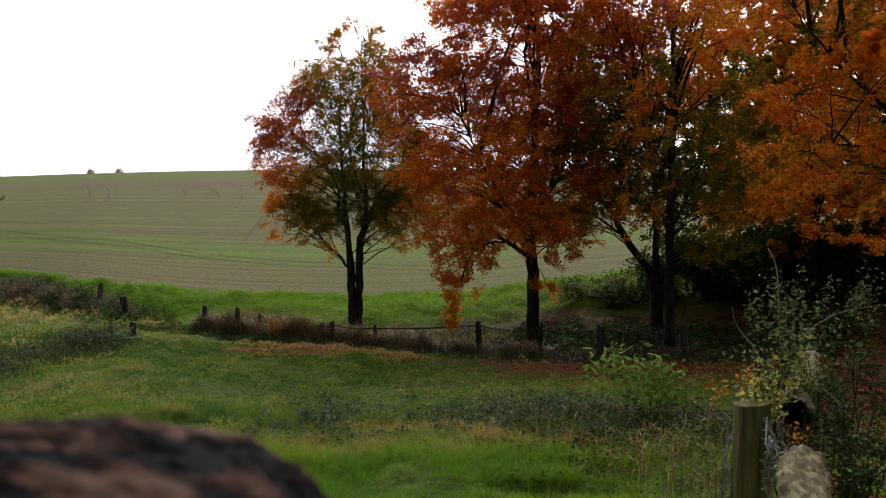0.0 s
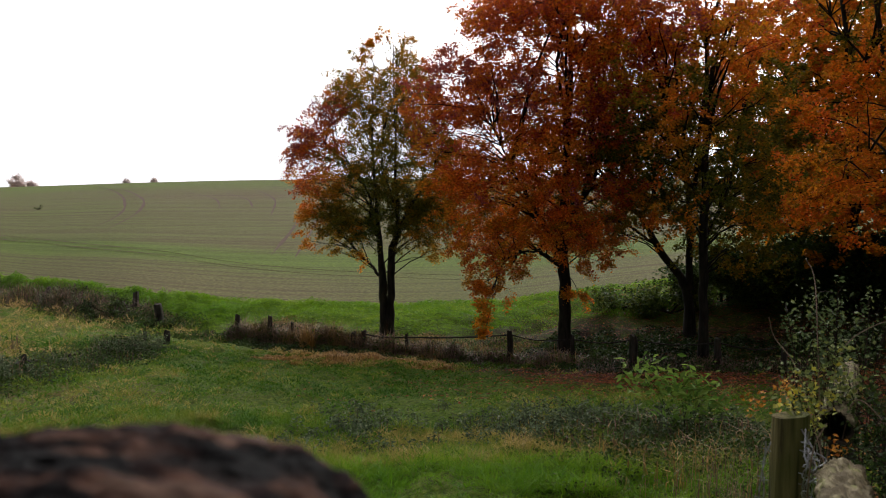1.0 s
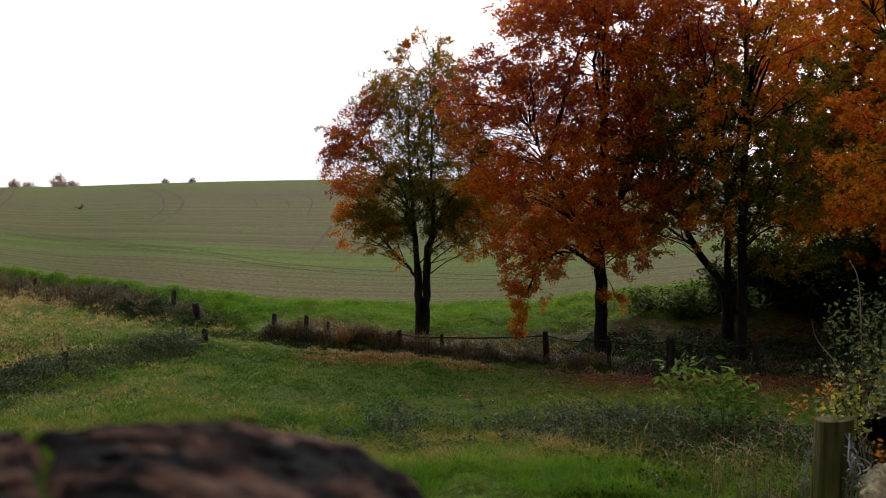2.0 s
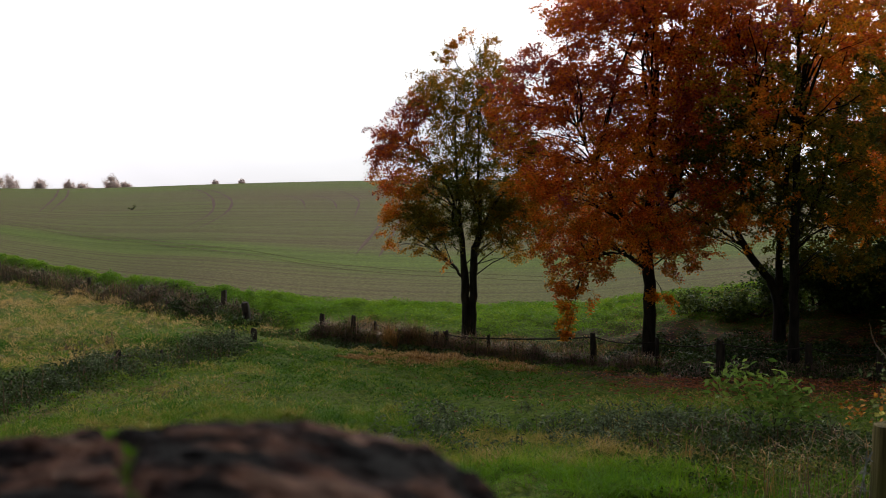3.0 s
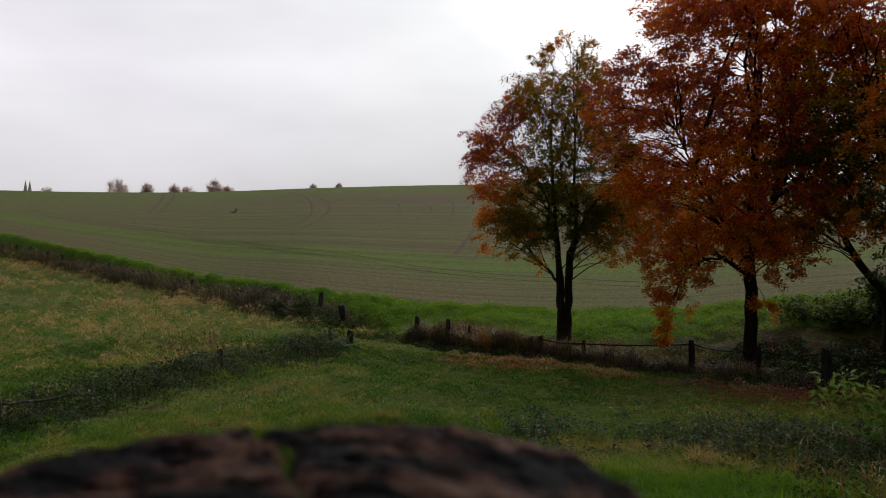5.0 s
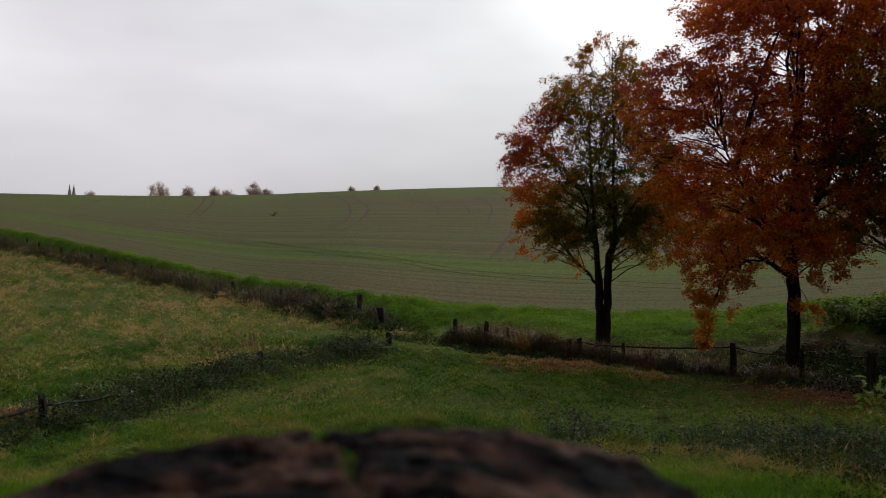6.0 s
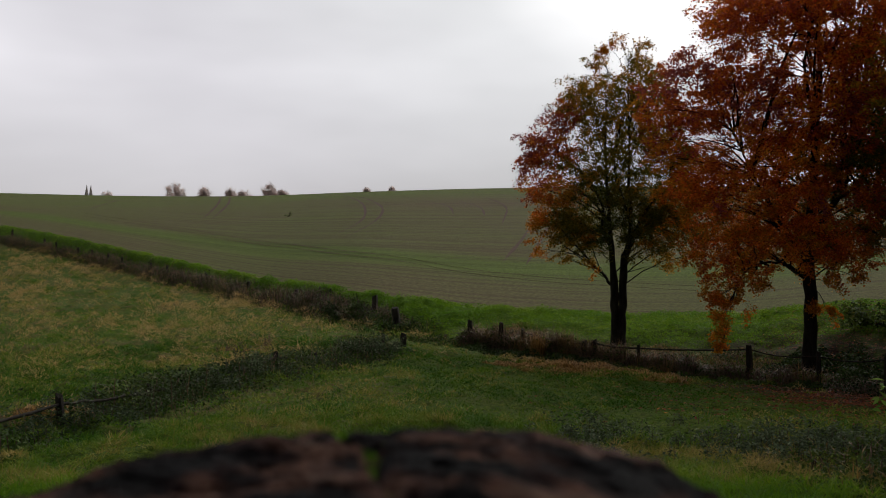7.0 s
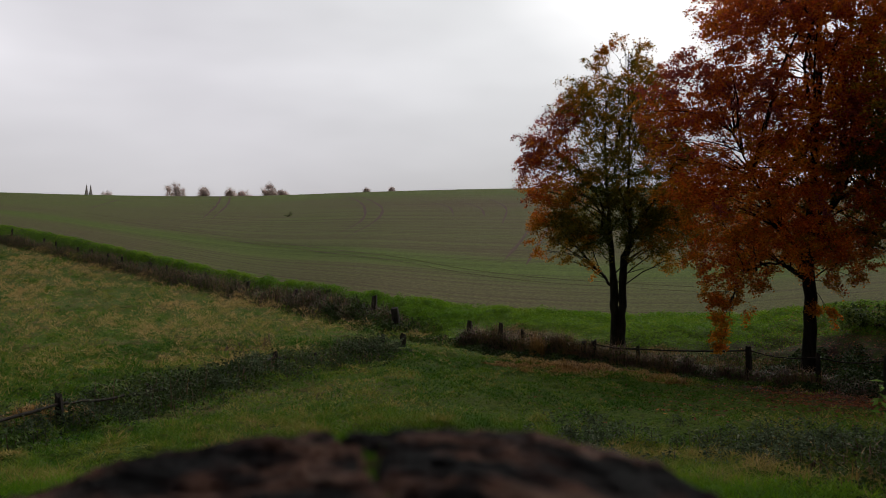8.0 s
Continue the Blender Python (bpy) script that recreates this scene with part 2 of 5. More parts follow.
# ---- the lie of the land: bearings (degrees, right of the first view) and, for each, the fence, the field's edge and the crest ----
BEARING = [-75, -40, -34, -27, -20, -14, -7, 2, 9, 14, 20, 45]
FENCE_D = [230, 120, 88, 62, 44, 38, 35, 33, 31, 30, 29, 27]
FENCE_Z = [2.0, 0.8, -1.35, -2.3, -2.5, -2.8, -3.0, -3.15, -3.02, -2.75, -2.4, -1.8]
EDGE_D = [240, 126, 93, 66.5, 48.5, 45, 45, 45, 45, 45, 45, 45]
EDGE_Z = [5.0, 2.49, 0.28, -1.17, -1.3, -1.69, -1.97, -1.77, -1.02, -0.54, -0.1, 1.0]
CREST_D = 235.0
CREST_Z = [10.4, 10.9, 10.95, 11.5, 13.0, 14.0, 14.6, 14.6, 14.5, 14.5, 14.5, 14.5]


LATTICE = np.random.default_rng(99).uniform(-1, 1, (256, 256))


def lattice(x, y):
    i, j = np.floor(x).astype(int), np.floor(y).astype(int)
    u, v = x - i, y - j
    u, v = u * u * (3 - 2 * u), v * v * (3 - 2 * v)
    g = lambda a, b: LATTICE[a % 256, b % 256]
    return (g(i, j) * (1 - u) + g(i + 1, j) * u) * (1 - v) + (g(i, j + 1) * (1 - u) + g(i + 1, j + 1) * u) * v


def wobble(x, y, k=1.0):
    """A smooth random field, mostly between -1 and 1."""
    x, y = np.asarray(x, float) * k * 0.55 + 40.3, np.asarray(y, float) * k * 0.55 + 71.7
    return 1.35 * (0.6 * lattice(x, y) + 0.27 * lattice(2.1 * x + 9, 2.1 * y) + 0.13 * lattice(4.3 * x, 4.3 * y + 5))


def spline(x, xs, ys):
    """A smooth curve through the points (xs, ys)."""
    xs, ys = np.asarray(xs, float), np.asarray(ys, float)
    m = np.gradient(ys, xs)
    x = np.clip(x, xs[0], xs[-1])
    k = np.clip(np.searchsorted(xs, x) - 1, 0, len(xs) - 2)
    h = xs[k + 1] - xs[k]
    s = (x - xs[k]) / h
    return ((1 + 2 * s) * (1 - s) ** 2 * ys[k] + s * (1 - s) ** 2 * h * m[k]
            + s * s * (3 - 2 * s) * ys[k + 1] + s * s * (s - 1) * h * m[k + 1])


def polar(x, y):
    return np.degrees(np.arctan2(x, y)), np.hypot(x, y)


def tufts(x, y):
    """The tufted relief of grazed grass: rounded tops and narrow dips, about -1 to 1."""
    x, y = np.asarray(x, float), np.asarray(y, float)
    return 1.2 * (0.55 - np.abs(wobble(x + 11, y + 5, 2.6)) * 1.1) + 0.55 * wobble(x, y + 17, 6.0)


def land(x, y):
    """The ground's height at (x, y)."""
    a, d = polar(np.asarray(x, float), np.asarray(y, float))
    df, zf, de, ze, zc = (spline(a, BEARING, v) for v in (FENCE_D, FENCE_Z, EDGE_D, EDGE_Z, CREST_Z))
    near = lambda q: -0.092 * q + 0.0004 * q * q
    s = np.clip(d / df, 0, 1)
    z = near(np.minimum(d, df)) + (zf - near(df)) * s ** 2.5
    u = np.clip((d - df) / (de - df), 0, 1)
    z = z + (ze - zf) * u * u * (3 - 2 * u)
    w = np.clip((d - de) / np.maximum(CREST_D - de, 5), 0, 1)
    z = z + (zc - ze) * (1.25 * w - 0.25 * w * w)
    z = z - np.maximum(d - CREST_D, 0) * 0.012
    x, y = np.asarray(x, float), np.asarray(y, float)
    lump = 0.1 * wobble(x, y, 0.5) + 0.055 * wobble(x + 30, y, 1.5) * np.clip(1.4 - d / 60, 0, 1)
    z = z + lump * np.clip((df - d) / 3, 0, 1) * np.clip(d / 6, 0, 1)
    rough = np.clip((-x - 0.085 * (y - 15) - 9.0) / 1.5, 0, 1)
    tufted = np.clip((d - 5) / 3, 0, 1) * np.clip((de + 0.5 - d) / 2, 0, 1)
    bank = np.clip((d - df) / 2, 0, 1) * np.clip((de + 0.3 - d) / 0.8, 0, 1) * np.clip(1.6 - d / 80, 0, 1)
    return z + tufted * (0.11 + 0.13 * rough) * tufts(x, y) + bank * (0.12 + 0.2 * wobble(x, y, 1.3))


def spot(bearing, d):
    """The place on the ground at that bearing and distance from the first eye."""
    x, y = d * math.sin(radians(bearing)), d * math.cos(radians(bearing))
    return Vector((x, y, float(land(x, y))))



# ---- mesh helpers ----
def mesh_of(name, verts, faces, mat, tint=None, smooth=False):
    """A mesh from arrays; all faces have the same number of corners."""
    me = bpy.data.meshes.new(name)
    verts, faces = np.asarray(verts, np.float32), np.asarray(faces, np.int32)
    n, k = faces.shape
    me.vertices.add(len(verts))
    me.vertices.foreach_set("co", verts.ravel())
    me.loops.add(n * k)
    me.loops.foreach_set("vertex_index", faces.ravel())
    me.polygons.add(n)
    me.polygons.foreach_set("loop_start", np.arange(0, n * k, k, dtype=np.int32))
    me.polygons.foreach_set("use_smooth", np.full(n, smooth))
    me.update(calc_edges=True)
    if tint is not None:
        at = me.attributes.new("tint", "FLOAT", "FACE")
        at.data.foreach_set("value", np.asarray(tint, np.float32))
    me.materials.append(mat)
    return me


def thing(name, label, category, group="", kind="", at=(0, 0, 0)):
    ob = new(name)
    ob.location = at
    return tagged(ob, label, category, group, kind)


def part_of(name, me, parent, label="", kind=""):
    """A mesh laid out in world places, as a part of its thing."""
    ob = new(name, me)
    if parent is not None:
        ob.parent = parent
        root = parent
        offset = Vector(parent.location)
        while root.parent:
            root = root.parent
            offset += Vector(root.location)
        ob.location = -offset
    return tagged(ob, label, kind=kind)


def tubes(paths, sides=6):
    """Tapered round tubes: each path is (points, radii)."""
    vs, fs, base = [], [], 0
    ang = np.linspace(0, 2 * np.pi, sides, endpoint=False)
    for pts, rad in paths:
        pts, rad = np.asarray(pts, float), np.asarray(rad, float)
        t = np.gradient(pts, axis=0)
        t /= np.linalg.norm(t, axis=1, keepdims=True) + 1e-9
        ref = np.where(np.abs(t[:, 2:3]) > 0.9, [[1.0, 0, 0]], [[0, 0, 1.0]])
        u = np.cross(t, ref)
        u /= np.linalg.norm(u, axis=1, keepdims=True) + 1e-9
        v = np.cross(t, u)
        ring = pts[:, None] + rad[:, None, None] * (np.cos(ang)[None, :, None] * u[:, None] + np.sin(ang)[None, :, None] * v[:, None])
        n = len(pts)
        vs.append(ring.reshape(-1, 3))
        i, j = np.meshgrid(np.arange(n - 1), np.arange(sides), indexing="ij")
        a = base + i * sides + j
        b = base + i * sides + (j + 1) % sides
        fs.append(np.stack([a, b, b + sides, a + sides], -1).reshape(-1, 4))
        fs.append(np.array([[base + (n - 1) * sides + q for q in (0, sides // 3, sides // 2, sides - 1)]]))
        base += n * sides
    return np.concatenate(vs), np.concatenate(fs)


def leaves(rng, centres, size, lean, tint, aspect=0.7):
    """Folded pointed leaves (two triangles each) at the centres; lean: how far they tip from level."""
    n = len(centres)
    yaw = rng.uniform(0, 2 * np.pi, n)
    dx = np.stack([np.cos(yaw), np.sin(yaw), rng.normal(-0.15, 0.35 * lean + 0.05, n)], -1)
    dx /= np.linalg.norm(dx, axis=1, keepdims=True)
    side = np.cross(dx, np.array([0, 0, 1.0])) + rng.normal(0, 0.45 * lean, (n, 3))
    side -= (side * dx).sum(1, keepdims=True) * dx
    side /= np.linalg.norm(side, axis=1, keepdims=True) + 1e-9
    up = np.cross(side, dx)
    s = (size * rng.uniform(0.65, 1.3, n))[:, None]
    a, b = centres - dx * s * 0.5, centres + dx * s * 0.5
    l = centres + side * s * aspect * 0.5 + up * s * 0.1
    r = centres - side * s * aspect * 0.5 + up * s * 0.1
    v = np.stack([a, l, b, r], 1).reshape(-1, 3)
    k = np.arange(n)[:, None] * 4
    f = np.concatenate([k + [0, 2, 1], k + [0, 3, 2]], 1).reshape(-1, 3)
    return v, f, np.repeat(tint, 2)


def blades(rng, roots, height, width, tint, bend=0.5, simple=False, away=None):
    """Grass blades or stalks, bent over at the tip (three triangles each, or one); away: the way they lean."""
    n = len(roots)
    yaw = rng.uniform(0, 2 * np.pi, n) if away is None else away + rng.normal(0, 0.6, n)
    flat = np.stack([np.cos(yaw), np.sin(yaw), np.zeros(n)], -1)
    side = np.stack([-np.sin(yaw), np.cos(yaw), np.zeros(n)], -1)
    h = (height * rng.uniform(0.55, 1.3, n))[:, None]
    w = np.broadcast_to(np.asarray(width, float), (n,))[:, None]
    k = np.abs(rng.normal(bend, bend * 0.5, n))[:, None]
    mid = roots + flat * h * k * 0.25 + [0, 0, 0.6] * h
    tip = roots + flat * h * k + [0, 0, 1.0] * h * (1 - 0.35 * np.minimum(k, 1.2))
    if simple:
        turn = rng.uniform(0, 2 * np.pi, n)
        side = np.stack([np.cos(turn), np.sin(turn), np.zeros(n)], -1)
        v = np.stack([roots - side * w, roots + side * w, tip], 1).reshape(-1, 3)
        return v, np.arange(3 * n).reshape(-1, 3), np.asarray(tint)
    v = np.stack([roots - side * w, roots + side * w, mid + side * w * 0.8, mid - side * w * 0.8, tip], 1).reshape(-1, 3)
    q = np.arange(n)[:, None] * 5
    f = np.concatenate([q + [0, 1, 2], q + [0, 2, 3], q + [3, 2, 4]], 1).reshape(-1, 3)
    return v, f, np.repeat(tint, 3)


def join(sets):
    vs, fs, ts, base = [], [], [], 0
    for v, f, t in sets:
        vs.append(v)
        fs.append(f + base)
        ts.append(t)
        base += len(v)
    return np.concatenate(vs), np.concatenate(fs), np.concatenate(ts)


def onland(xy, lift=0.0):
    return np.column_stack([xy, land(xy[:, 0], xy[:, 1]) + lift])


def strew(rng, n, a0, a1, d0, d1, power=1.0):
    """Random places on the ground in a sector of bearings and distances."""
    a = np.radians(rng.uniform(a0, a1, n))
    d = d0 + (d1 - d0) * rng.uniform(0, 1, n) ** power
    return np.stack([d * np.sin(a), d * np.cos(a)], -1)


def soft(x, lo, hi):
    s = np.clip((x - lo) / (hi - lo), 0, 1)
    return s * s * (3 - 2 * s)


# ---- the ground: one sheet to the horizon ----
def build_ground():
    rings = np.concatenate([np.arange(0.6, 6, 0.4), np.arange(6, 36, 0.15), np.arange(36, 60, 0.32), np.arange(60, 120, 0.8), np.arange(120, 260, 3.0), np.geomspace(260, 4200, 22)])
    bear = np.concatenate([np.arange(-180, -75, 7.5), np.arange(-75, -46, 1.0), np.arange(-46, 28, 0.35), np.arange(28, 45, 1.0), np.arange(45, 180, 7.5)])
    d, a = np.meshgrid(rings, bear, indexing="ij")
    x, y = d * np.sin(np.radians(a)), d * np.cos(np.radians(a))
    z = land(x, y)
    nr, na = d.shape
    v = np.concatenate([np.stack([x, y, z], -1).reshape(-1, 3), [[0, 0, 0]]])
    i, j = np.meshgrid(np.arange(nr - 1), np.arange(na), indexing="ij")
    p, q = i * na + j, i * na + (j + 1) % na
    f = np.stack([p, p + na, q + na, q], -1).reshape(-1, 4)[:, ::-1]
    hub = len(v) - 1
    j = np.arange(na)
    me = bpy.data.meshes.new("ground")
    me.from_pydata(v.tolist(), [], f.tolist() + [[hub, int((k + 1) % na), int(k)] for k in j])
    me.polygons.foreach_set("use_smooth", np.full(len(me.polygons), True))
    xx, yy = v[:, 0], v[:, 1]
    aa, dd = polar(xx, yy)
    df, de = spline(aa, BEARING, FENCE_D), spline(aa, BEARING, EDGE_D)
    field = soft(dd - de + 0.4 * wobble(xx, yy), -0.5, 0.6)
    strip = soft(dd - df, -0.5, 1.0)
    dry = (0.25 + 0.75 * soft(-aa, 16, 20)) * (1 - strip)
    patch = np.exp(-((aa + 7.5) / 4.5) ** 2 - ((dd - df + 3.6) / 1.8) ** 2)
    # leafy ground towards the trees; its dark brown doubles as their shade
    litter_shade = soft(aa + 1.2 * wobble(xx, yy, 1.3), -7, 4) * soft(dd - df + wobble(xx, yy), -11, -4) * (1 - field) * (1 - soft(dd - df, 5, 9))
    litter_shade = np.maximum(litter_shade, soft(aa, 19, 23) * (1 - field) * soft(dd, 5, 9))
    lush = 0.75 * np.exp(-((dd - de - 16 - 0.3 * np.maximum(-aa - 12, 0)) / 5.0) ** 2) + 0.4 * soft(dd, 110, 235)
    rows = dd - de
    edge = 0.9 * strip * (1 - field) * (1 - 0.75 * soft(aa, 9, 16)) * (0.3 + 0.7 * soft(dd - de + 1.5 * wobble(xx, yy, 0.8), -6, -3))
    for key, val in (("rows", rows), ("verge", edge), ("field", field), ("dry", np.maximum(dry, patch * 2)), ("litter_shade", litter_shade), ("lush", lush)):
        at = me.attributes.new(key, "FLOAT", "POINT")
        at.data.foreach_set("value", val.astype(np.float32))
    me.materials.append(PASTURE)
    me.update()
    tagged(new("ground", me), "rolling pasture and drilled green hillside field", "ground", kind="structure")


build_ground()


def wheel_track(points, width=0.45):
    """A bare line pressed into the young crop by tractor wheels, along (bearing, distance) points."""
    pts = np.array([[d * math.sin(radians(a)), d * math.cos(radians(a))] for a, d in points])
    s = np.concatenate([[0], np.cumsum(np.linalg.norm(np.diff(pts, axis=0), axis=1))])
    q = np.linspace(0, s[-1], max(int(s[-1] / 1.5), 8))
    xy = np.stack([spline(q, s, pts[:, 0]), spline(q, s, pts[:, 1])], -1)
    t = np.gradient(xy, axis=0)
    t /= np.linalg.norm(t, axis=1, keepdims=True)
    nrm = np.stack([-t[:, 1], t[:, 0]], -1)
    w = width * (0.75 + 0.35 * np.sin(q * 0.37) * np.sin(q * 0.11 + 1))
    w *= np.minimum(1, np.minimum(q, q[-1] - q) / (0.25 * q[-1]) + 0.1)
    rows = [onland(xy + nrm * (k * w[:, None] * 0.5), 0.05 + lift) for k, lift in ((-1, 0.0), (0, -0.01), (1, 0.0))]
    v = np.stack(rows, 1).reshape(-1, 3)
    n = len(xy)
    f = [[3 * i + k, 3 * i + k + 1, 3 * i + k + 4, 3 * i + k + 3] for i in range(n - 1) for k in (0, 1)]
    return tagged(new("wheel_track", mesh_of("wheel_track", v, f, SOIL)), "bare brown tractor wheel track in the young crop", "wheel track", "tramlines on the hillside field", "structure")


for line, wide in (
    ([(-28.45, 230), (-28.86, 155.7), (-29.57, 126)], 0.5), ([(-27.95, 228), (-28.23, 158.7), (-29.0, 126)], 0.5),
    ([(-21.6, 199), (-20.54, 151.5), (-20.17, 126), (-21.08, 91.7), (-22.23, 84)], 0.42),
    ([(-20.77, 185), (-19.61, 144.7), (-19.11, 118.7), (-20.25, 90), (-21.4, 81.5)], 0.42),
    ([(-10.03, 99.7), (-10.94, 76.2), (-11.99, 62.5)], 0.34), ([(-9.24, 92.7), (-9.95, 72.5), (-10.59, 61.7)], 0.34),
    ([(-17.12, 148.7), (-15.29, 126), (-14.85, 104)], 0.3), ([(-14.63, 140.5), (-13.36, 121.5), (-13.02, 103.5)], 0.3),
    ([(-12.97, 153), (-11.8, 121), (-12.02, 92)], 0.3), ([(-12.3, 166), (-11.2, 154), (-10.2, 142)], 0.3),
    ([(-35.71, 155), (-34.8, 175), (-33.94, 198)], 0.4),
):
    wheel_track(line, wide)
for line in (
    [(-35.99, 146.2), (-31.44, 117.3), (-25.05, 85.7), (-18.42, 64.5), (-11.7, 57.1), (-8.37, 56.2), (-5.09, 55.6), (-0.8, 54.2)],
    [(-35.99, 139.5), (-31.44, 112.4), (-25.05, 82.3), (-18.42, 62.3), (-11.7, 55.3), (-8.37, 54.5), (-5.09, 54.0), (-0.8, 52.6)],
):
    wheel_track(line, 0.13)


# ---- trees ----
def bent(a, b, rng, sag=0.12, n=7):
    """A wavering line from a to b."""
    a, b = np.asarray(a, float), np.asarray(b, float)
    s = np.linspace(0, 1, n)[:, None]
    k = np.linalg.norm(b - a)
    off = rng.normal(0, sag * k * 0.35, 3)
    return a + (b - a) * s + off * np.sin(np.pi * s) + np.array([0, 0, sag * k]) * np.sin(np.pi * s) + rng.normal(0, 0.015 * k, (n, 3)) * np.sin(np.pi * s)


def crown_lobes(rng, rows, depth, size, tint):
    """Lobes of foliage that fill an outline: rows of (height, left, right)."""
    hs, ls, rs = (np.array(c, float) for c in zip(*rows))
    out = []
    z = hs[0]
    while z <= hs[-1]:
        l, r = np.interp(z, hs, ls) + size * 0.55, np.interp(z, hs, rs) - size * 0.55
        if r < l:
            l = r = (l + r) / 2
        nx = max(1, int(round((r - l) / (size * 1.3))) + 1)
        for x in np.linspace(l, r, nx):
            half = depth * math.sqrt(max(0.05, 1 - ((x - (l + r) / 2) / max(r - l, 0.5) * 1.7) ** 2)) * min(1, (r - l) / 3 + 0.3)
            for y in np.linspace(-half, half, max(1, int(round(2 * half / (size * 1.7))) + 1)):
                p = np.array([x, y, z]) + rng.normal(0, size * 0.22, 3) * [1, 1, 2.2]
                out.append((p, size * rng.uniform(0.7, 1.15), tint(p[0], p[1], p[2])))
        z += size * 1.05
    return out


def tree(name, label, group, at, stems, lobes, seed, leaf=0.14, density=1.0, category="tree", sparse=0.0, trunk_label="", shoots=()):
    """A broadleaved tree: stems of (points, radii) from its base, limbs to every lobe, twigs and leaves in level sprays."""
    rng = np.random.default_rng(seed)
    at = np.asarray(at, float)
    top = thing(name, label, category, group, at=tuple(at))
    for which, (pts, rad) in enumerate(stems):
        kind = "trunk" if pts[0][2] == 0 else "limb"
        p = np.asarray(pts, float)
        s = np.linspace(0, 1, len(p))
        q = np.linspace(0, 1, 22)
        line = np.stack([spline(q, s, p[:, k]) for k in range(3)], -1) + at
        line[1:] += rng.normal(0, 0.02, (21, 3))
        r = 0.84 * np.interp(q, s, rad) * (1 + 0.35 * np.exp(-q * 40)) * (1 + 0.05 * rng.normal(0, 1, 22))
        if kind == "trunk":
            line[0, 2] -= 0.7
        v, f = tubes([(line, r)], 10)
        part_of(kind, mesh_of(kind, v, f, BARK, smooth=True), top, trunk_label if which == 0 else "")
    joints = np.concatenate([np.asarray([np.asarray(p0) + (np.asarray(p1) - np.asarray(p0)) * s for s in (0.0, 0.33, 0.66)]) for pts, _ in stems for p0, p1 in zip(pts[:-1], pts[1:])])
    joints = joints[joints[:, 2] > joints[:, 2].max() * 0.22]
    limbs, twigs, cs, tints = [], [], [], []
    used = np.zeros(len(joints))
    for p, size, tint in lobes:
        cost = np.linalg.norm(joints - p, axis=1) + np.maximum(joints[:, 2] - p[2] + 0.8, 0) * 1.6
        pick = np.argmin(cost + used)
        used[pick] += 0.45
        j = joints[pick]
        far = np.linalg.norm(p - j)
        limb = bent(j + at, p + at, rng, 0.08)
        r0 = (0.009 + 0.008 * far) * (0.7 if j[2] > 8 else 1.0)
        limbs.append((limb, np.linspace(r0, 0.006, 7)))
        sprays = max(5, int(round(13 * size * size * density)))
        hub = np.array([0.0, 0.0, p[2] - 0.5])
        for _ in range(sprays):
            o = rng.normal(0, 1, 3)
            o *= rng.uniform(0.35, 1.1) / np.linalg.norm(o) * size
            o[2] *= 0.85
            end = p + o
            out = end - hub
            out[2] = 0.1 * out[2] + rng.normal(-0.1, 0.6)
            out = out / np.linalg.norm(out) + rng.normal(0, 0.5, 3)
            out /= np.linalg.norm(out)
            across = np.cross(out, [0, 0, 1.0]) + [0, 0, rng.normal(0, 0.8)]
            across /= np.linalg.norm(across)
            end = end + at
            twigs.append((bent(limb[rng.integers(3, 7)], end, rng, 0.05, 4), np.array([0.007, 0.006, 0.004, 0.003])))
            k = int(rng.integers(55, 105) * (1 - sparse))
            run = rng.uniform(-0.35, 1.0, k)
            reach = rng.uniform(0.3, 0.6) * size ** 0.5
            wide = rng.normal(0, 0.15, k) * (1.05 - 0.75 * np.abs(run)) * size ** 0.5
            c = out * (run * reach)[:, None] + across * wide[:, None]
            c += rng.normal(0, 0.055, (k, 3))
            c[:, 2] += -0.3 * np.maximum(run, 0) ** 2 * reach - 0.5 * wide ** 2
            cs.append(end + c)
            tints.append(np.full(k, tint + rng.normal(0, 0.075)))
    for x, y, low, high in shoots:
        line = bent(np.array([x * 0.8, y * 0.8, low]) + at, np.array([x, y, high]) + at, rng, 0.02, 6)
        limbs.append((line, np.linspace(0.014, 0.004, 6)))
        k = int(36 * (high - low))
        run = rng.uniform(0.25, 1.02, k)
        c = np.stack([np.interp(run, np.linspace(0, 1, 6), line[:, j]) for j in range(3)], -1)
        cs.append(c + rng.normal(0, 0.1, (k, 3)) * (1.15 - run)[:, None] * [1, 1, 0.6])
        tints.append(np.full(k, 0.36 + rng.normal(0, 0.09)))
    v, f = tubes(limbs, 6)
    part_of("branchwork", mesh_of("branchwork", v, f, BARK, smooth=True), top, kind="stuff")
    v, f = tubes(twigs[::3], 3)
    part_of("twigwork", mesh_of("twigwork", v, f, TWIG), top, kind="stuff")
    v, f, t = leaves(rng, np.concatenate(cs), leaf, 1.7, np.concatenate(tints))
    part_of("crown", mesh_of("crown", v, f, AUTUMN, t), top, kind="stuff")
    return top


rng0 = np.random.default_rng(5)


# the slender tree standing clear of the others
T1 = spot(-5.2, 37) + Vector((0, 0, 0.2))
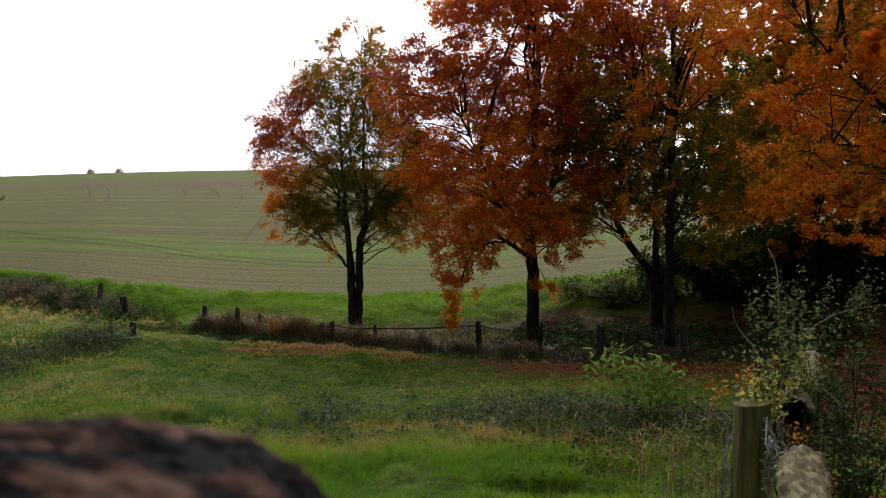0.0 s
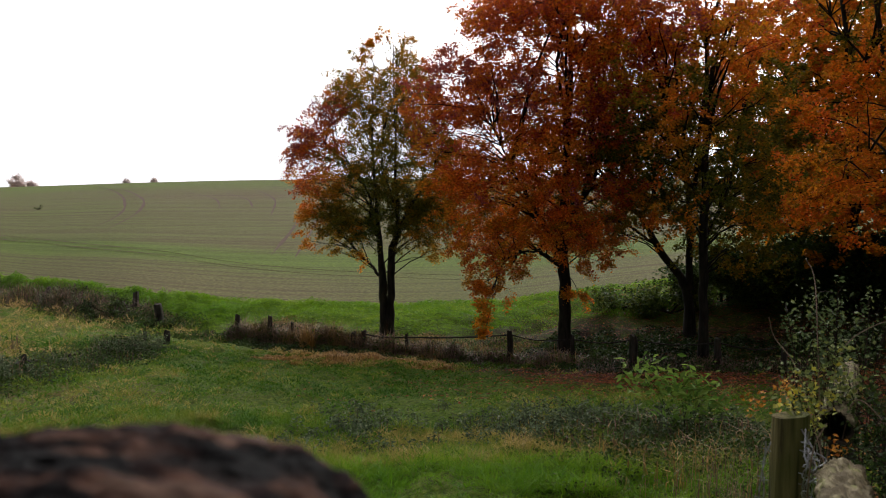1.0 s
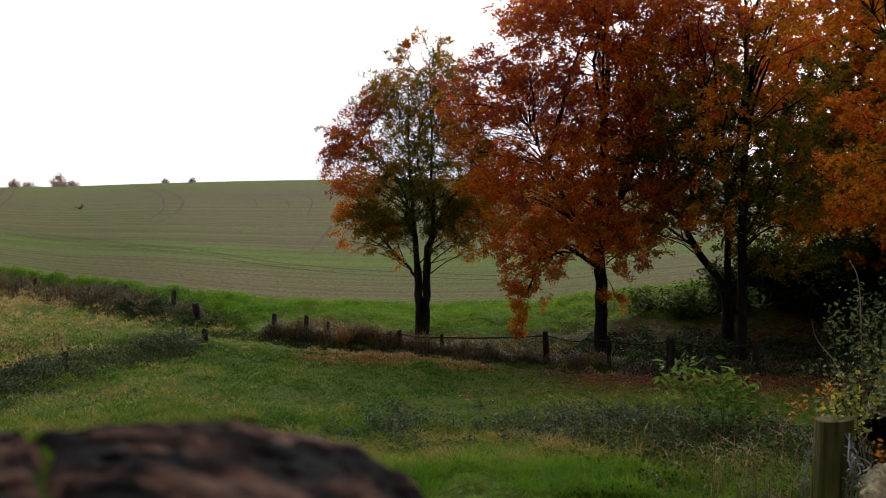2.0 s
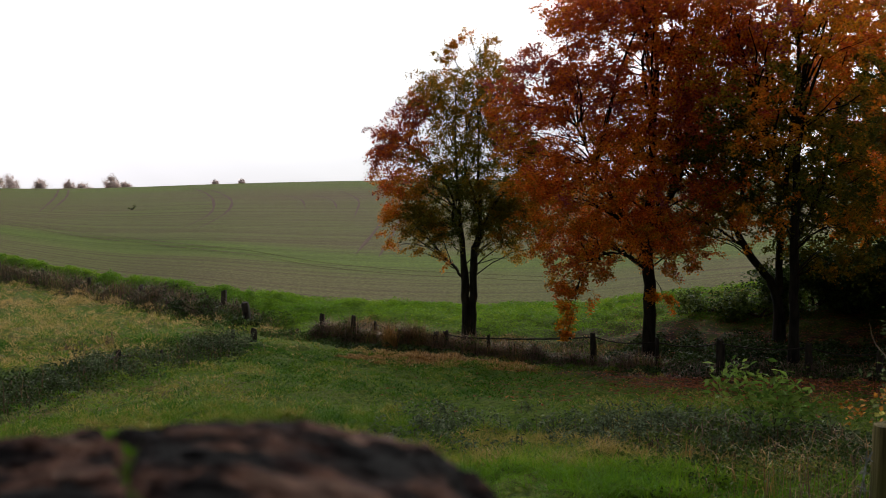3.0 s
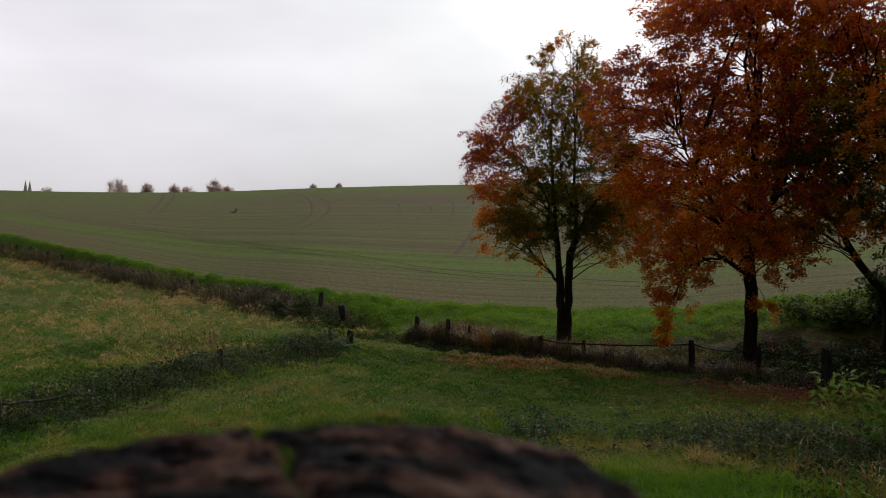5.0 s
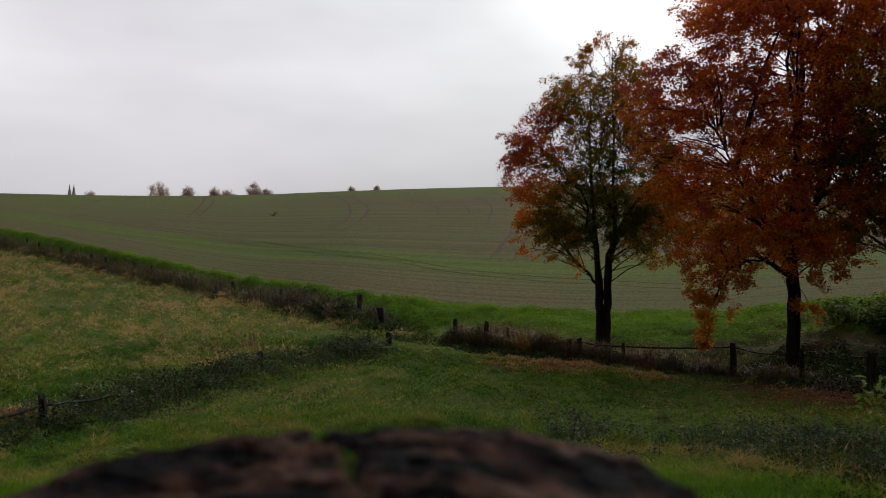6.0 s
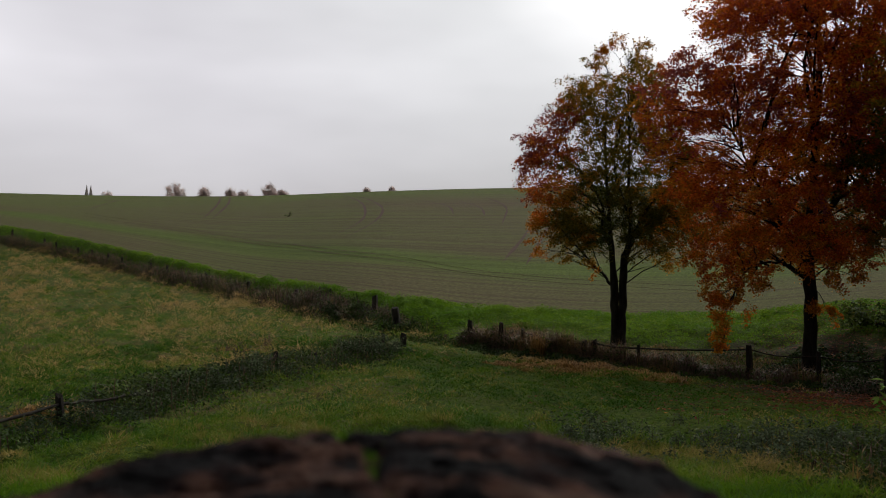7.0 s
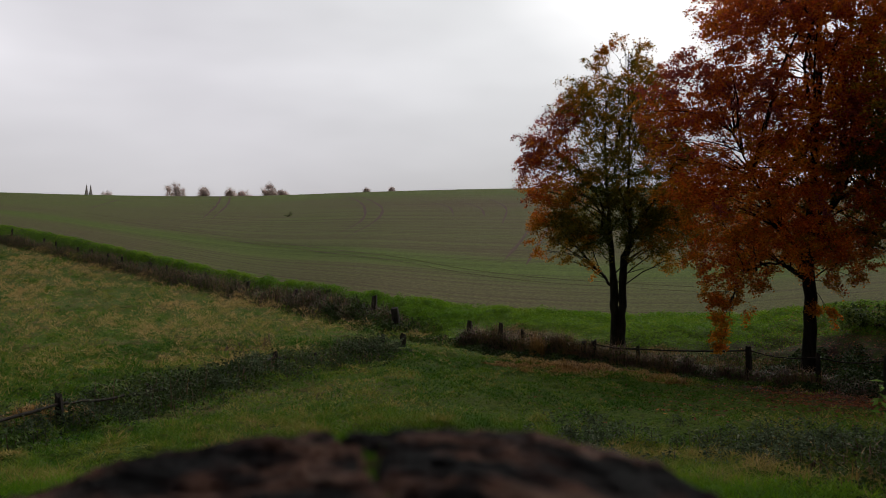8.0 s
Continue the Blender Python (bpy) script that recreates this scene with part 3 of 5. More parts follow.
# its boughs: (across, height, radius, tint)
TOP_LOBES = [(0.1, 11.55, 0.3, 0.5), (-0.45, 11.4, 0.32, 0.5), (0.6, 11.35, 0.32, 0.5), (1, 10.9, 0.4, 0.5), (-0.5, 10.9, 0.45, 0.6), (-0.95, 10.8, 0.45, 0.5), (0.65, 10.8, 0.45, 0.55), (1.1, 10.4, 0.4, 0.6), (-0.5, 10.2, 0.7, 0.5), (0.7, 10, 0.8, 0.55), (-1.3, 9.9, 0.5, 0.5), (1.5, 9.7, 0.45, 0.6), (-1.7, 9.6, 0.5, 0.6), (-1.1, 9.4, 0.9, 0.42), (0.2, 9.3, 0.9, 0.42), (1.2, 9.2, 0.8, 0.55), (1.7, 9, 0.5, 0.5), (-1.9, 9, 0.6, 0.75)]
MIDDLE_LOBES = [(-2.2, 8.4, 0.8, 0.95), (-1, 8.3, 1, 0.3), (0.4, 8.2, 1, 0.3), (1.4, 8.1, 0.8, 0.5), (-3.2, 7.7, 0.7, 0.98), (-2.4, 7.2, 0.9, 0.9), (1.6, 7.1, 0.9, 0.5), (-1.1, 7, 1.1, 0.3), (0.4, 7, 1.1, 0.15), (2.2, 6.9, 0.7, 0.6), (-3.4, 6.8, 0.7, 0.95), (-2.8, 6, 0.8, 0.75), (2, 5.9, 0.8, 0.35), (-1.9, 5.8, 0.9, 0.5), (-0.6, 5.8, 1, 0.1), (0.8, 5.8, 1, 0.15)]
LOW_LOBES = [(1.3, 5.2, 0.8, 0.18), (-2.7, 5.1, 0.7, 0.6), (-1.7, 5, 0.8, 0.2), (0, 4.9, 0.8, 0.08), (2.3, 4.9, 0.6, 0.25), (-1.5, 4.7, 0.9, 0.22), (1.4, 4.7, 0.8, 0.2), (-3, 4.4, 0.55, 0.55), (2.5, 4.4, 0.6, 0.33), (-0.6, 4.2, 0.8, 0.12), (0.6, 4.2, 0.7, 0.15), (-2.3, 4.1, 0.6, 0.42), (2.1, 4.1, 0.5, 0.25), (-1.2, 3.9, 0.6, 0.3), (1.3, 3.9, 0.6, 0.28), (-3.1, 3.7, 0.4, 0.5), (2.3, 3.5, 0.4, 0.38), (-1.9, 3.3, 0.45, 0.42), (1.6, 3.3, 0.42, 0.36), (-0.8, 3.2, 0.4, 0.45)]
lobes_1 = []
for x, z, r, tint in TOP_LOBES + MIDDLE_LOBES + LOW_LOBES:
    for side in ((-1, 1) if r > 0.55 else (0,)):
        tint = tint if x < -1.8 or z < 4.4 else min(tint, 0.19 + 0.033 * max(z - 5, 0))
        lobes_1.append((np.array([x + rng0.normal(0, 0.15), side * r * 0.75 + rng0.normal(0, 0.2), z + rng0.normal(0, 0.15)]), r * rng0.uniform(0.9, 1.2), tint + rng0.normal(0, 0.06)))
rng_s = np.random.default_rng(8)
SHOOTS_1 = [(x + rng_s.normal(0, 0.12), rng_s.normal(0, 0.3), z - rng_s.uniform(0.9, 1.4), z + rng_s.uniform(-0.1, 0.35)) for x, z in (
    (-0.75, 11.05), (-0.35, 11.3), (0.0, 11.5), (0.3, 11.6), (0.65, 11.55), (0.9, 11.2), (1.15, 10.9), (1.45, 10.2), (1.6, 9.9), (-1.2, 10.5), (-1.5, 10.2), (-2.1, 9.8), (-1.85, 9.6), (-2.6, 9.0), (-2.9, 8.7), (-3.2, 8.1), (-3.6, 7.6), (-3.8, 7.2))]
tree("maple_tree", "slender fork-trunked tree with green, orange and purple autumn leaves", "field edge trees", T1,
     [([(-0.09, 0, 0), (-0.12, 0, 1.2), (-0.18, 0, 2.2), (-0.2, 0, 3.0), (-0.36, 0.1, 4.1), (-0.42, 0.1, 5.2), (-0.6, 0.2, 7.2), (-0.6, 0.2, 9.4)], [0.23, 0.2, 0.19, 0.14, 0.11, 0.085, 0.05, 0.015]),
      ([(0.12, 0.05, 0), (0.12, 0.06, 1.2), (0.15, 0.08, 2.3), (0.2, 0.08, 3.4), (0.42, 0, 4.2), (0.38, 0, 5.4), (0.3, 0, 7.8), (0.25, -0.1, 11.2)], [0.22, 0.19, 0.18, 0.15, 0.1, 0.08, 0.05, 0.012]),
      ([(0.2, 0.05, 3.1), (0.6, -0.2, 4.4), (1.1, -0.3, 5.3), (1.9, -0.3, 6.1), (2.3, -0.3, 7.2)], [0.1, 0.085, 0.065, 0.045, 0.015]),
      ([(-0.28, 0.1, 3.6), (-0.65, 0.2, 4.4), (-0.7, 0.2, 5.4), (-1.6, 0.3, 6.8), (-2.9, 0.3, 7.7)], [0.09, 0.07, 0.06, 0.04, 0.012]),
      ([(-0.25, 0, 2.25), (-0.6, 0.1, 2.7), (-1.0, 0.2, 3.05), (-1.6, 0.2, 3.7)], [0.075, 0.055, 0.04, 0.015]),
      ([(0.42, 0, 4.4), (0.2, -0.1, 5.4), (-0.2, -0.2, 6.6), (-0.1, -0.2, 8.4)], [0.06, 0.05, 0.035, 0.012])],
     lobes_1, 11, leaf=0.077, density=2.2, trunk_label="forked grey trunk", shoots=SHOOTS_1)

# the great copper beech
T2 = spot(5.36, 33.6) + Vector((0, 0, 0.32))


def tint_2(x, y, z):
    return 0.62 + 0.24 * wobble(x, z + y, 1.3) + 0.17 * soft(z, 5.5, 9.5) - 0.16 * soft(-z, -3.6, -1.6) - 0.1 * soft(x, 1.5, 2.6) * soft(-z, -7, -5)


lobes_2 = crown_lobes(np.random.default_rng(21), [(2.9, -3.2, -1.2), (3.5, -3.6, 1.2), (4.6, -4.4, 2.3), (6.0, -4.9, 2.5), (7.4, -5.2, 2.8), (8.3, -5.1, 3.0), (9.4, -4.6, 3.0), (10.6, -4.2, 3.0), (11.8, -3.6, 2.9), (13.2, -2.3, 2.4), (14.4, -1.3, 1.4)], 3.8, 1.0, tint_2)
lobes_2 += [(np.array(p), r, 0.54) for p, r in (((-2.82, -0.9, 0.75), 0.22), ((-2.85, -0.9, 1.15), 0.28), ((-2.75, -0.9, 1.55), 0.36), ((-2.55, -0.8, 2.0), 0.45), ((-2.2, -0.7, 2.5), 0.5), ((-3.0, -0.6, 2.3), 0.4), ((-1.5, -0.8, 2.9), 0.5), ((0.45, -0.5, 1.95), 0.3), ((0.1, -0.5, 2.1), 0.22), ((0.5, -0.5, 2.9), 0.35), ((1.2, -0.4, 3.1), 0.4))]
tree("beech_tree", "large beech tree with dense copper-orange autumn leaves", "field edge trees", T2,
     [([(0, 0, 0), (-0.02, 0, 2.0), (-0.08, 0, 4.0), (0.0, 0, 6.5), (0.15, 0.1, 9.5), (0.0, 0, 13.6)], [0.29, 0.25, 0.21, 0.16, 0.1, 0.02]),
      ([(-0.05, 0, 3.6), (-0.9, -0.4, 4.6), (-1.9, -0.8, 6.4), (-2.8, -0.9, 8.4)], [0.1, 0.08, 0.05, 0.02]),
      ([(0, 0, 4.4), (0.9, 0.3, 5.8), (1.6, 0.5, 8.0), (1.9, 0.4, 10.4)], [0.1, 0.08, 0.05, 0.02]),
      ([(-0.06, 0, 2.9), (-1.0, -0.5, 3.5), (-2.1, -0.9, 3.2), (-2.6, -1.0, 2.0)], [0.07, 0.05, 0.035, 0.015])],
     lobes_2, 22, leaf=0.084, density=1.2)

# two trees crowding each other behind the fence
T3 = spot(13.25, 31.3) + Vector((0, 0, 0.27))


def tint_3(x, y, z):
    return 0.12 + 0.62 * soft(z + 0.8 * wobble(x * 1.3, z), 7.2, 10.6) + (0.42 if wobble(x * 1.7 + 3, z * 1.5 + y, 1.0) > 0.42 else 0) + 0.22 * wobble(x, z, 2)


lobes_3 = crown_lobes(np.random.default_rng(31), [(2.9, 0.4, 1.8), (4.2, -1.2, 2.4), (5.5, -2.3, 2.6), (7.0, -2.8, 2.6), (8.4, -3.0, 2.4), (10.0, -2.8, 2.2), (11.8, -2.4, 2.0), (13.4, -1.4, 1.2)], 3.2, 1.0, tint_3)
tree("beech_tree", "tall straight-trunked tree, dark green below and rust red above", "field edge trees", T3,
     [([(0, 0, 0), (0, 0, 2.5), (0.02, 0, 5), (0.1, 0, 8), (0, 0, 12.8)], [0.2, 0.17, 0.15, 0.1, 0.02]),
      ([(0, 0, 3.6), (0.8, 0.2, 5.2), (1.4, 0.3, 8.0)], [0.08, 0.06, 0.02]), ([(0, 0, 4.6), (-0.8, 0.2, 6.4), (-1.3, 0.3, 9.0)], [0.08, 0.06, 0.02])],
     lobes_3, 32, leaf=0.094, density=0.62)
T4 = spot(12.35, 35.5) + Vector((0, 0, 0.18))


def tint_4(x, y, z):
    return 0.2 + 0.25 * wobble(x, z + y, 1.2) + 0.35 * soft(z, 7.0, 9.5)


lobes_4 = crown_lobes(np.random.default_rng(41), [(3.7, -4.3, -2.4), (4.4, -4.6, -0.6), (5.3, -4.6, 1.0), (5.9, -4.4, 1.5), (6.8, -4.0, 1.8), (8.6, -3.6, 1.6), (10.4, -2.8, 1.2), (12.0, -1.8, 0.6)], 2.0, 1.0, tint_4)
tree("leaning_tree", "dark tree with a low trunk forking towards the field, olive leaves", "field edge trees", T4,
     [([(0.1, 0, 0), (0.02, 0, 1.2), (-0.25, 0, 1.9), (-1.0, -0.1, 2.8), (-1.6, -0.2, 3.9), (-2.7, -0.3, 5.0), (-3.5, -0.3, 6.2)], [0.24, 0.2, 0.18, 0.15, 0.11, 0.06, 0.02]),
      ([(0.05, 0, 1.4), (0.12, 0.1, 3.2), (0.0, 0.2, 5.6), (-0.3, 0.2, 10.6)], [0.17, 0.15, 0.11, 0.02]),
      ([(-1.3, -0.1, 3.4), (-1.2, 0.1, 5.0), (-1.3, 0.2, 7.6)], [0.08, 0.06, 0.02]),
      ([(-1.1, -0.1, 3.0), (-2.4, -0.4, 3.8), (-3.9, -0.6, 4.1)], [0.06, 0.04, 0.015])],
     lobes_4, 42, leaf=0.1, density=0.8)

# the big tree whose golden boughs reach in from the wood's corner
T5 = spot(28.0, 26.0)


def tint_5(x, y, z):
    return 0.54 + 0.2 * wobble(x, z + y, 1.1) + 0.16 * soft(x, -2.5, 1.0) + (-0.2 if wobble(x * 1.3, z * 1.4 + y, 1.5) > 0.55 else 0)


lobes_5 = crown_lobes(np.random.default_rng(51), [(4.3, -3.9, 1.2), (5.3, -4.6, 1.8), (6.4, -4.2, 2), (7.6, -4.1, 2), (9.0, -4.9, 2), (10.4, -5.2, 2), (12.0, -4.7, 2), (13.6, -3.6, 3.2), (15, -2, 2)], 2.8, 1.05, tint_5)
tree("oak_tree", "big spreading tree with golden-orange autumn leaves at the wood's corner", "wood edge trees", T5,
     [([(0, 0, 0), (0, 0, 2.5), (0.1, 0, 5), (0.1, 0, 9), (0, 0, 14)], [0.36, 0.31, 0.26, 0.16, 0.02]),
      ([(0, 0, 4.4), (-1.6, -0.2, 6.0), (-3.2, -0.3, 7.4), (-4.4, -0.3, 9.0)], [0.1, 0.06, 0.035, 0.012]),
      ([(0, 0, 3.8), (-1.6, -0.4, 5.0), (-3.2, -0.6, 5.3), (-4.0, -0.7, 5.0)], [0.08, 0.05, 0.03, 0.012]),
      ([(0, 0, 6.5), (-1.2, 0, 9.0), (-2.6, 0.2, 11.8)], [0.1, 0.08, 0.02])],
     lobes_5, 52, leaf=0.098, density=0.5)



def aim(bearing, elevation, d):
    """The point at that bearing, elevation and level distance from the first eye."""
    return np.array([d * math.sin(radians(bearing)), d * math.cos(radians(bearing)), EYE + d * math.tan(radians(elevation))])


# ---- fences ----
def fence_post(at, height, radius, lean, seed, fence=None, name="post"):
    """A cleft, weathered post with a worn, sloping top."""
    rng = np.random.default_rng(seed)
    sides, rings = 10, 9
    out = 1 + 0.13 * rng.normal(0, 1, sides)
    v = []
    for i in range(rings):
        s = i / (rings - 1)
        for k in range(sides):
            a = 2 * math.pi * k / sides
            r = radius * out[k] * (1.06 - 0.12 * s) * (1 + 0.05 * rng.normal()) * (0.86 if i == rings - 1 else 1)
            z = -0.2 + (height + 0.2) * s + (0.03 * math.sin(a + seed) + 0.012 * rng.normal() if i == rings - 1 else 0)
            v.append((at[0] + r * math.cos(a) + lean[0] * z, at[1] + r * math.sin(a) + lean[1] * z, at[2] + z))
    f = [(i * sides + k, i * sides + (k + 1) % sides, (i + 1) * sides + (k + 1) % sides, (i + 1) * sides + k) for i in range(rings - 1) for k in range(sides)]
    top = len(v)
    v.append((at[0] + lean[0] * height, at[1] + lean[1] * height, at[2] + height - 0.01))
    me = bpy.data.meshes.new("fence_post")
    me.from_pydata(v, [], f + [((rings - 1) * sides + k, (rings - 1) * sides + (k + 1) % sides, top) for k in range(sides)])
    me.materials.append(OLDWOOD)
    return part_of(name, me, fence)


def rail(points, radius, fence, sag=0.05, sides=7):
    pts = np.array(points, float)
    s = np.linspace(0, 1, len(pts))
    q = np.linspace(0, 1, 14)
    line = np.stack([np.interp(q, s, pts[:, k]) for k in range(3)], -1)
    line[:, 2] -= sag * np.sin(np.pi * q)
    rng = np.random.default_rng(int(abs(pts[0, 0]) * 100) + 3)
    line += rng.normal(0, 0.006, line.shape)
    v, f = tubes([(line, radius * (1 + 0.08 * rng.normal(0, 1, 14)))], sides)
    return part_of("rail", mesh_of("rail", v, f, OLDWOOD, smooth=True), fence)


def fence_line(bearing):
    return float(spline(bearing, BEARING, FENCE_D))


field_fence = thing("field_fence", "dark weathered post and rail fence below the trees", "fence", at=spot(0, 33))
hillside_fence = thing("hillside_fence", "long line of dark leaning fence posts up the hillside", "fence", at=spot(-27, 62))
cross_fence = thing("cross_fence", "low grey post and rail fence among weeds", "fence", at=spot(-25, 22))
tops = []
for k, (b, el, h, r) in enumerate([(-13.94, -4.78, 0.95, 0.1), (-12.11, -4.88, 0.95, 0.09), (-10.71, -5.25, 0.9, 0.08), (-7.21, -5.86, 0.85, 0.1), (-6.59, -5.78, 0.85, 0.1),
                              (-4.01, -5.99, 0.85, 0.07), (2.14, -5.82, 1.0, 0.11), (5.82, -6.02, 1.05, 0.07), (9.33, -5.97, 1.0, 0.12), (14.1, -6.0, 0.95, 0.1), (17.65, -6.15, 0.9, 0.09)]):
    d = fence_line(b)
    p = spot(b, d)
    h = EYE + d * math.tan(radians(el)) - p.z
    fence_post(p, h, r, (rng0.normal(0, 0.03), rng0.normal(0, 0.03)), 60 + k, field_fence)
    tops.append((p.x, p.y, p.z + h - 0.12))
for i, (a, b) in enumerate(zip(tops[:-1], tops[1:])):
    if math.dist(a, b) > 0.8 and i > 1:
        rail([a, b], 0.028 if i < 6 else 0.02, field_fence, 0.05 if i < 6 else 0.12)
for k, (b, el, h) in enumerate([(-39.61, 0.31, 1.3), (-37.98, -0.16, 1.2), (-37.38, -0.34, 1.2), (-36.25, -0.63, 1.2), (-35.55, -0.78, 1.2), (-34.69, -0.97, 1.2), (-33.94, -1.18, 1.2),
                           (-32.39, -1.52, 1.2), (-31.47, -1.64, 1.2), (-29.29, -2.09, 1.2), (-26.97, -2.56, 1.2), (-24.16, -2.98, 1.2), (-19.62, -3.35, 1.2)]):
    p = spot(b, fence_line(b))
    h = max(0.9, EYE + fence_line(b) * math.tan(radians(el)) - p.z)
    fence_post(p, h, 0.1 if k < 11 else 0.12, (rng0.normal(0, 0.03), 0), 90 + k, hillside_fence)
# the old stump at the gap
b, el = -18.21, -4.06
p = spot(b, 40.0)
tagged(fence_post(p, EYE + 40.0 * math.tan(radians(el)) - p.z, 0.17, (-0.12, 0), 120, None, "gatepost"), "thick broken dark wooden gatepost beside the gap", "gatepost")

# the cross fence between the two pastures
cross = []
for k, y in enumerate((32.2, 29.0, 25.6, 22.4, 19.4, 16.6, 13.8, 11.2, 8.6)):
    x = -10.4 + 0.085 * (32.2 - y) + 0.1 * math.sin(k * 2.1)
    p = (x, y, float(land(x, y)))
    h = max(-2.0 - p[2], 0.5) if k == 0 else 0.6 if k == 1 else 0.5 if k < 5 else 0.36
    fence_post(p, h, 0.1 if k == 0 else 0.06, (rng0.normal(0, 0.05), rng0.normal(0, 0.03)), 130 + k, cross_fence)
    cross.append((x, y, p[2] + h - 0.1))
for a, b in zip(cross[2:-1], cross[3:]):
    rail([a, b], 0.022, cross_fence, 0.03)


# ---- weeds along the fences ----
def weed_belt(name, label, line, width, height, stalks, leafy, seed, tint=(0.3, 0.25), dry=0.5, leaf=0.09, floor=0.12, thick=0.009):
    """Dead stalks and dark herbs along a line of places."""
    rng = np.random.default_rng(seed)
    line = np.array(line, float)
    seg = np.concatenate([[0], np.cumsum(np.linalg.norm(np.diff(line, axis=0), axis=1))])

    ang = np.arctan2(*(line[-1] - line[0])[::-1]) + np.pi / 2
    out = np.array([np.cos(ang), np.sin(ang)])

    def places(n):
        q = rng.uniform(0, seg[-1], n)
        xy = np.stack([np.interp(q, seg, line[:, 0]), np.interp(q, seg, line[:, 1])], -1)
        o = np.clip(rng.normal(0, 0.5, n), -1, 1)
        o = o * width + 0.35 * width * wobble(xy[:, 0], xy[:, 1], 0.9)
        patchy = soft(wobble(xy[:, 0], xy[:, 1], 0.7) + 0.6 * wobble(xy[:, 0] * 3.1 + o, xy[:, 1] * 3.1, 1.0), -0.9, 1.0)
        tall = height * (floor + (1.07 - floor) * patchy) * np.exp(-(o / (0.75 * width)) ** 2)
        keep = tall > 0.06
        return (xy + out * o[:, None])[keep], tall[keep]

    top = thing(name, label, "weeds", kind="stuff", at=(0, 0, 0))
    xy, tall = places(stalks)
    v, f, t = blades(rng, onland(xy), tall * 1.2, thick, dry + 0.4 * wobble(xy[:, 0] * 3, xy[:, 1] * 3), 0.55)
    part_of("stalk_growth", mesh_of("stalk_growth", v, f, DRY, t), top, kind="stuff")
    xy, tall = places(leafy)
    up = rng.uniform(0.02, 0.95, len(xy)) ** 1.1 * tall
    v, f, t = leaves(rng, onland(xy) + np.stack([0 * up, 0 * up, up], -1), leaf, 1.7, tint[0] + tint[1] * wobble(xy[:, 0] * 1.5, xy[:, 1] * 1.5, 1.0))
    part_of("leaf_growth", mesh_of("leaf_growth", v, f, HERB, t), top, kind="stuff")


def along(bearings, back=0.0):
    return [spot(b, fence_line(b) + back)[:2] for b in bearings]


weed_belt("hillside_weeds", "dark tangled weeds and bramble along the hillside fence", along((-44, -40, -36, -32, -28, -24, -21, -18.2), -0.7), 1.3, 1.05, 16000, 30000, 201, (0.34, 0.3), 0.4, leaf=0.1, floor=0.5, thick=0.012)
weed_belt("hillside_weeds", "tall dark brambles around the last hillside fence posts", along((-24, -22, -20, -18.3), -0.6), 1.2, 1.35, 4500, 8000, 210, (0.24, 0.25), 0.3, leaf=0.1, floor=0.35)
weed_belt("fence_weeds", "brown dead weeds tangled in the field fence", along((-14.4, -13, -11.5, -10, -8)), 0.8, 1.1, 4600, 5200, 202, (0.44, 0.3), 0.48, floor=0.4)
weed_belt("dead_grass_patch", "straw-coloured dead grass in front of the field fence", [spot(-12, 30.6)[:2], spot(-7, 29.6)[:2], spot(-1.4, 28.6)[:2]], 3.0, 0.3, 24000, 100, 215, (0.6, 0.1), 1.15, floor=0.3, thick=0.018)
weed_belt("fence_weeds", "sparse brown weeds below the field fence", along((-9, -5, -1, 2, 6)), 1.0, 1.0, 8000, 6000, 203, (0.38, 0.3), 0.5, floor=0.5)
weed_belt("rank_grass", "dull rank grass and herbs behind the field fence", along((-13.5, -10, -5, 0, 4), 2.6), 2.2, 0.42, 9000, 9000, 219, (0.5, 0.25), 0.75, leaf=0.08, floor=0.3)
weed_belt("dead_grass_tuft", "upright tuft of pale dead grass against the fence", [spot(-10.2, 35.2)[:2], spot(-9.55, 35.0)[:2]], 0.35, 0.95, 320, 20, 218, (0.6, 0.1), 1.1, floor=0.8, thick=0.01)
weed_belt("fence_nettles", "low dark green nettles at the foot of the field fence", along((-14, -10, -5, 0, 6), -0.9), 1.4, 0.34, 400, 14000, 216, (0.34, 0.25), 0.4, leaf=0.1, floor=0.2)
# low leaf tint here: the trees' shade is put into the herbs' colour
weed_belt("fence_weeds", "undergrowth at the fence foot, tinted dark for the tree shade", along((5, 9, 13, 17, 22)), 2.0, 0.5, 4000, 9000, 204, (0.15, 0.25), 0.3)
weed_belt("cross_fence_weeds", "dead stalks and low herbs along the cross fence", [(-10.1, 29.6), (-9.7, 24), (-9.1, 17), (-8.3, 8)], 1.1, 0.65, 700, 24000, 205, (0.36, 0.3), 0.3, leaf=0.06)
weed_belt("gap_weeds", "green nettles growing in the gap between the fences", [(-13.6, 39.2), (-9.2, 35.6)], 2.4, 0.5, 700, 9000, 206, (0.32, 0.2), 0.7)
weed_belt("dock_stand", "rust-brown dead dock plants in the rough pasture", [(-13.0, 27.0), (-14.4, 26.2)], 0.9, 0.6, 900, 300, 207, (0.9, 0.1), 0.2)
# leaves darkened by tint to deepen the shade under the trees
weed_belt("bank_undergrowth", "low brambles between fence and hedge bank, tinted dark for shade", along((3.5, 7, 11, 15, 19, 23), 3.0), 2.6, 0.75, 500, 20000, 213, (0.14, 0.22), 0.2, leaf=0.11)
weed_belt("dead_grass_patch", "rust-brown dead grass in the near pasture", [spot(-41, 14.6)[:2], spot(-36.2, 15.4)[:2]], 1.0, 0.3, 5000, 100, 214, (0.9, 0.1), 0.95, floor=0.4)
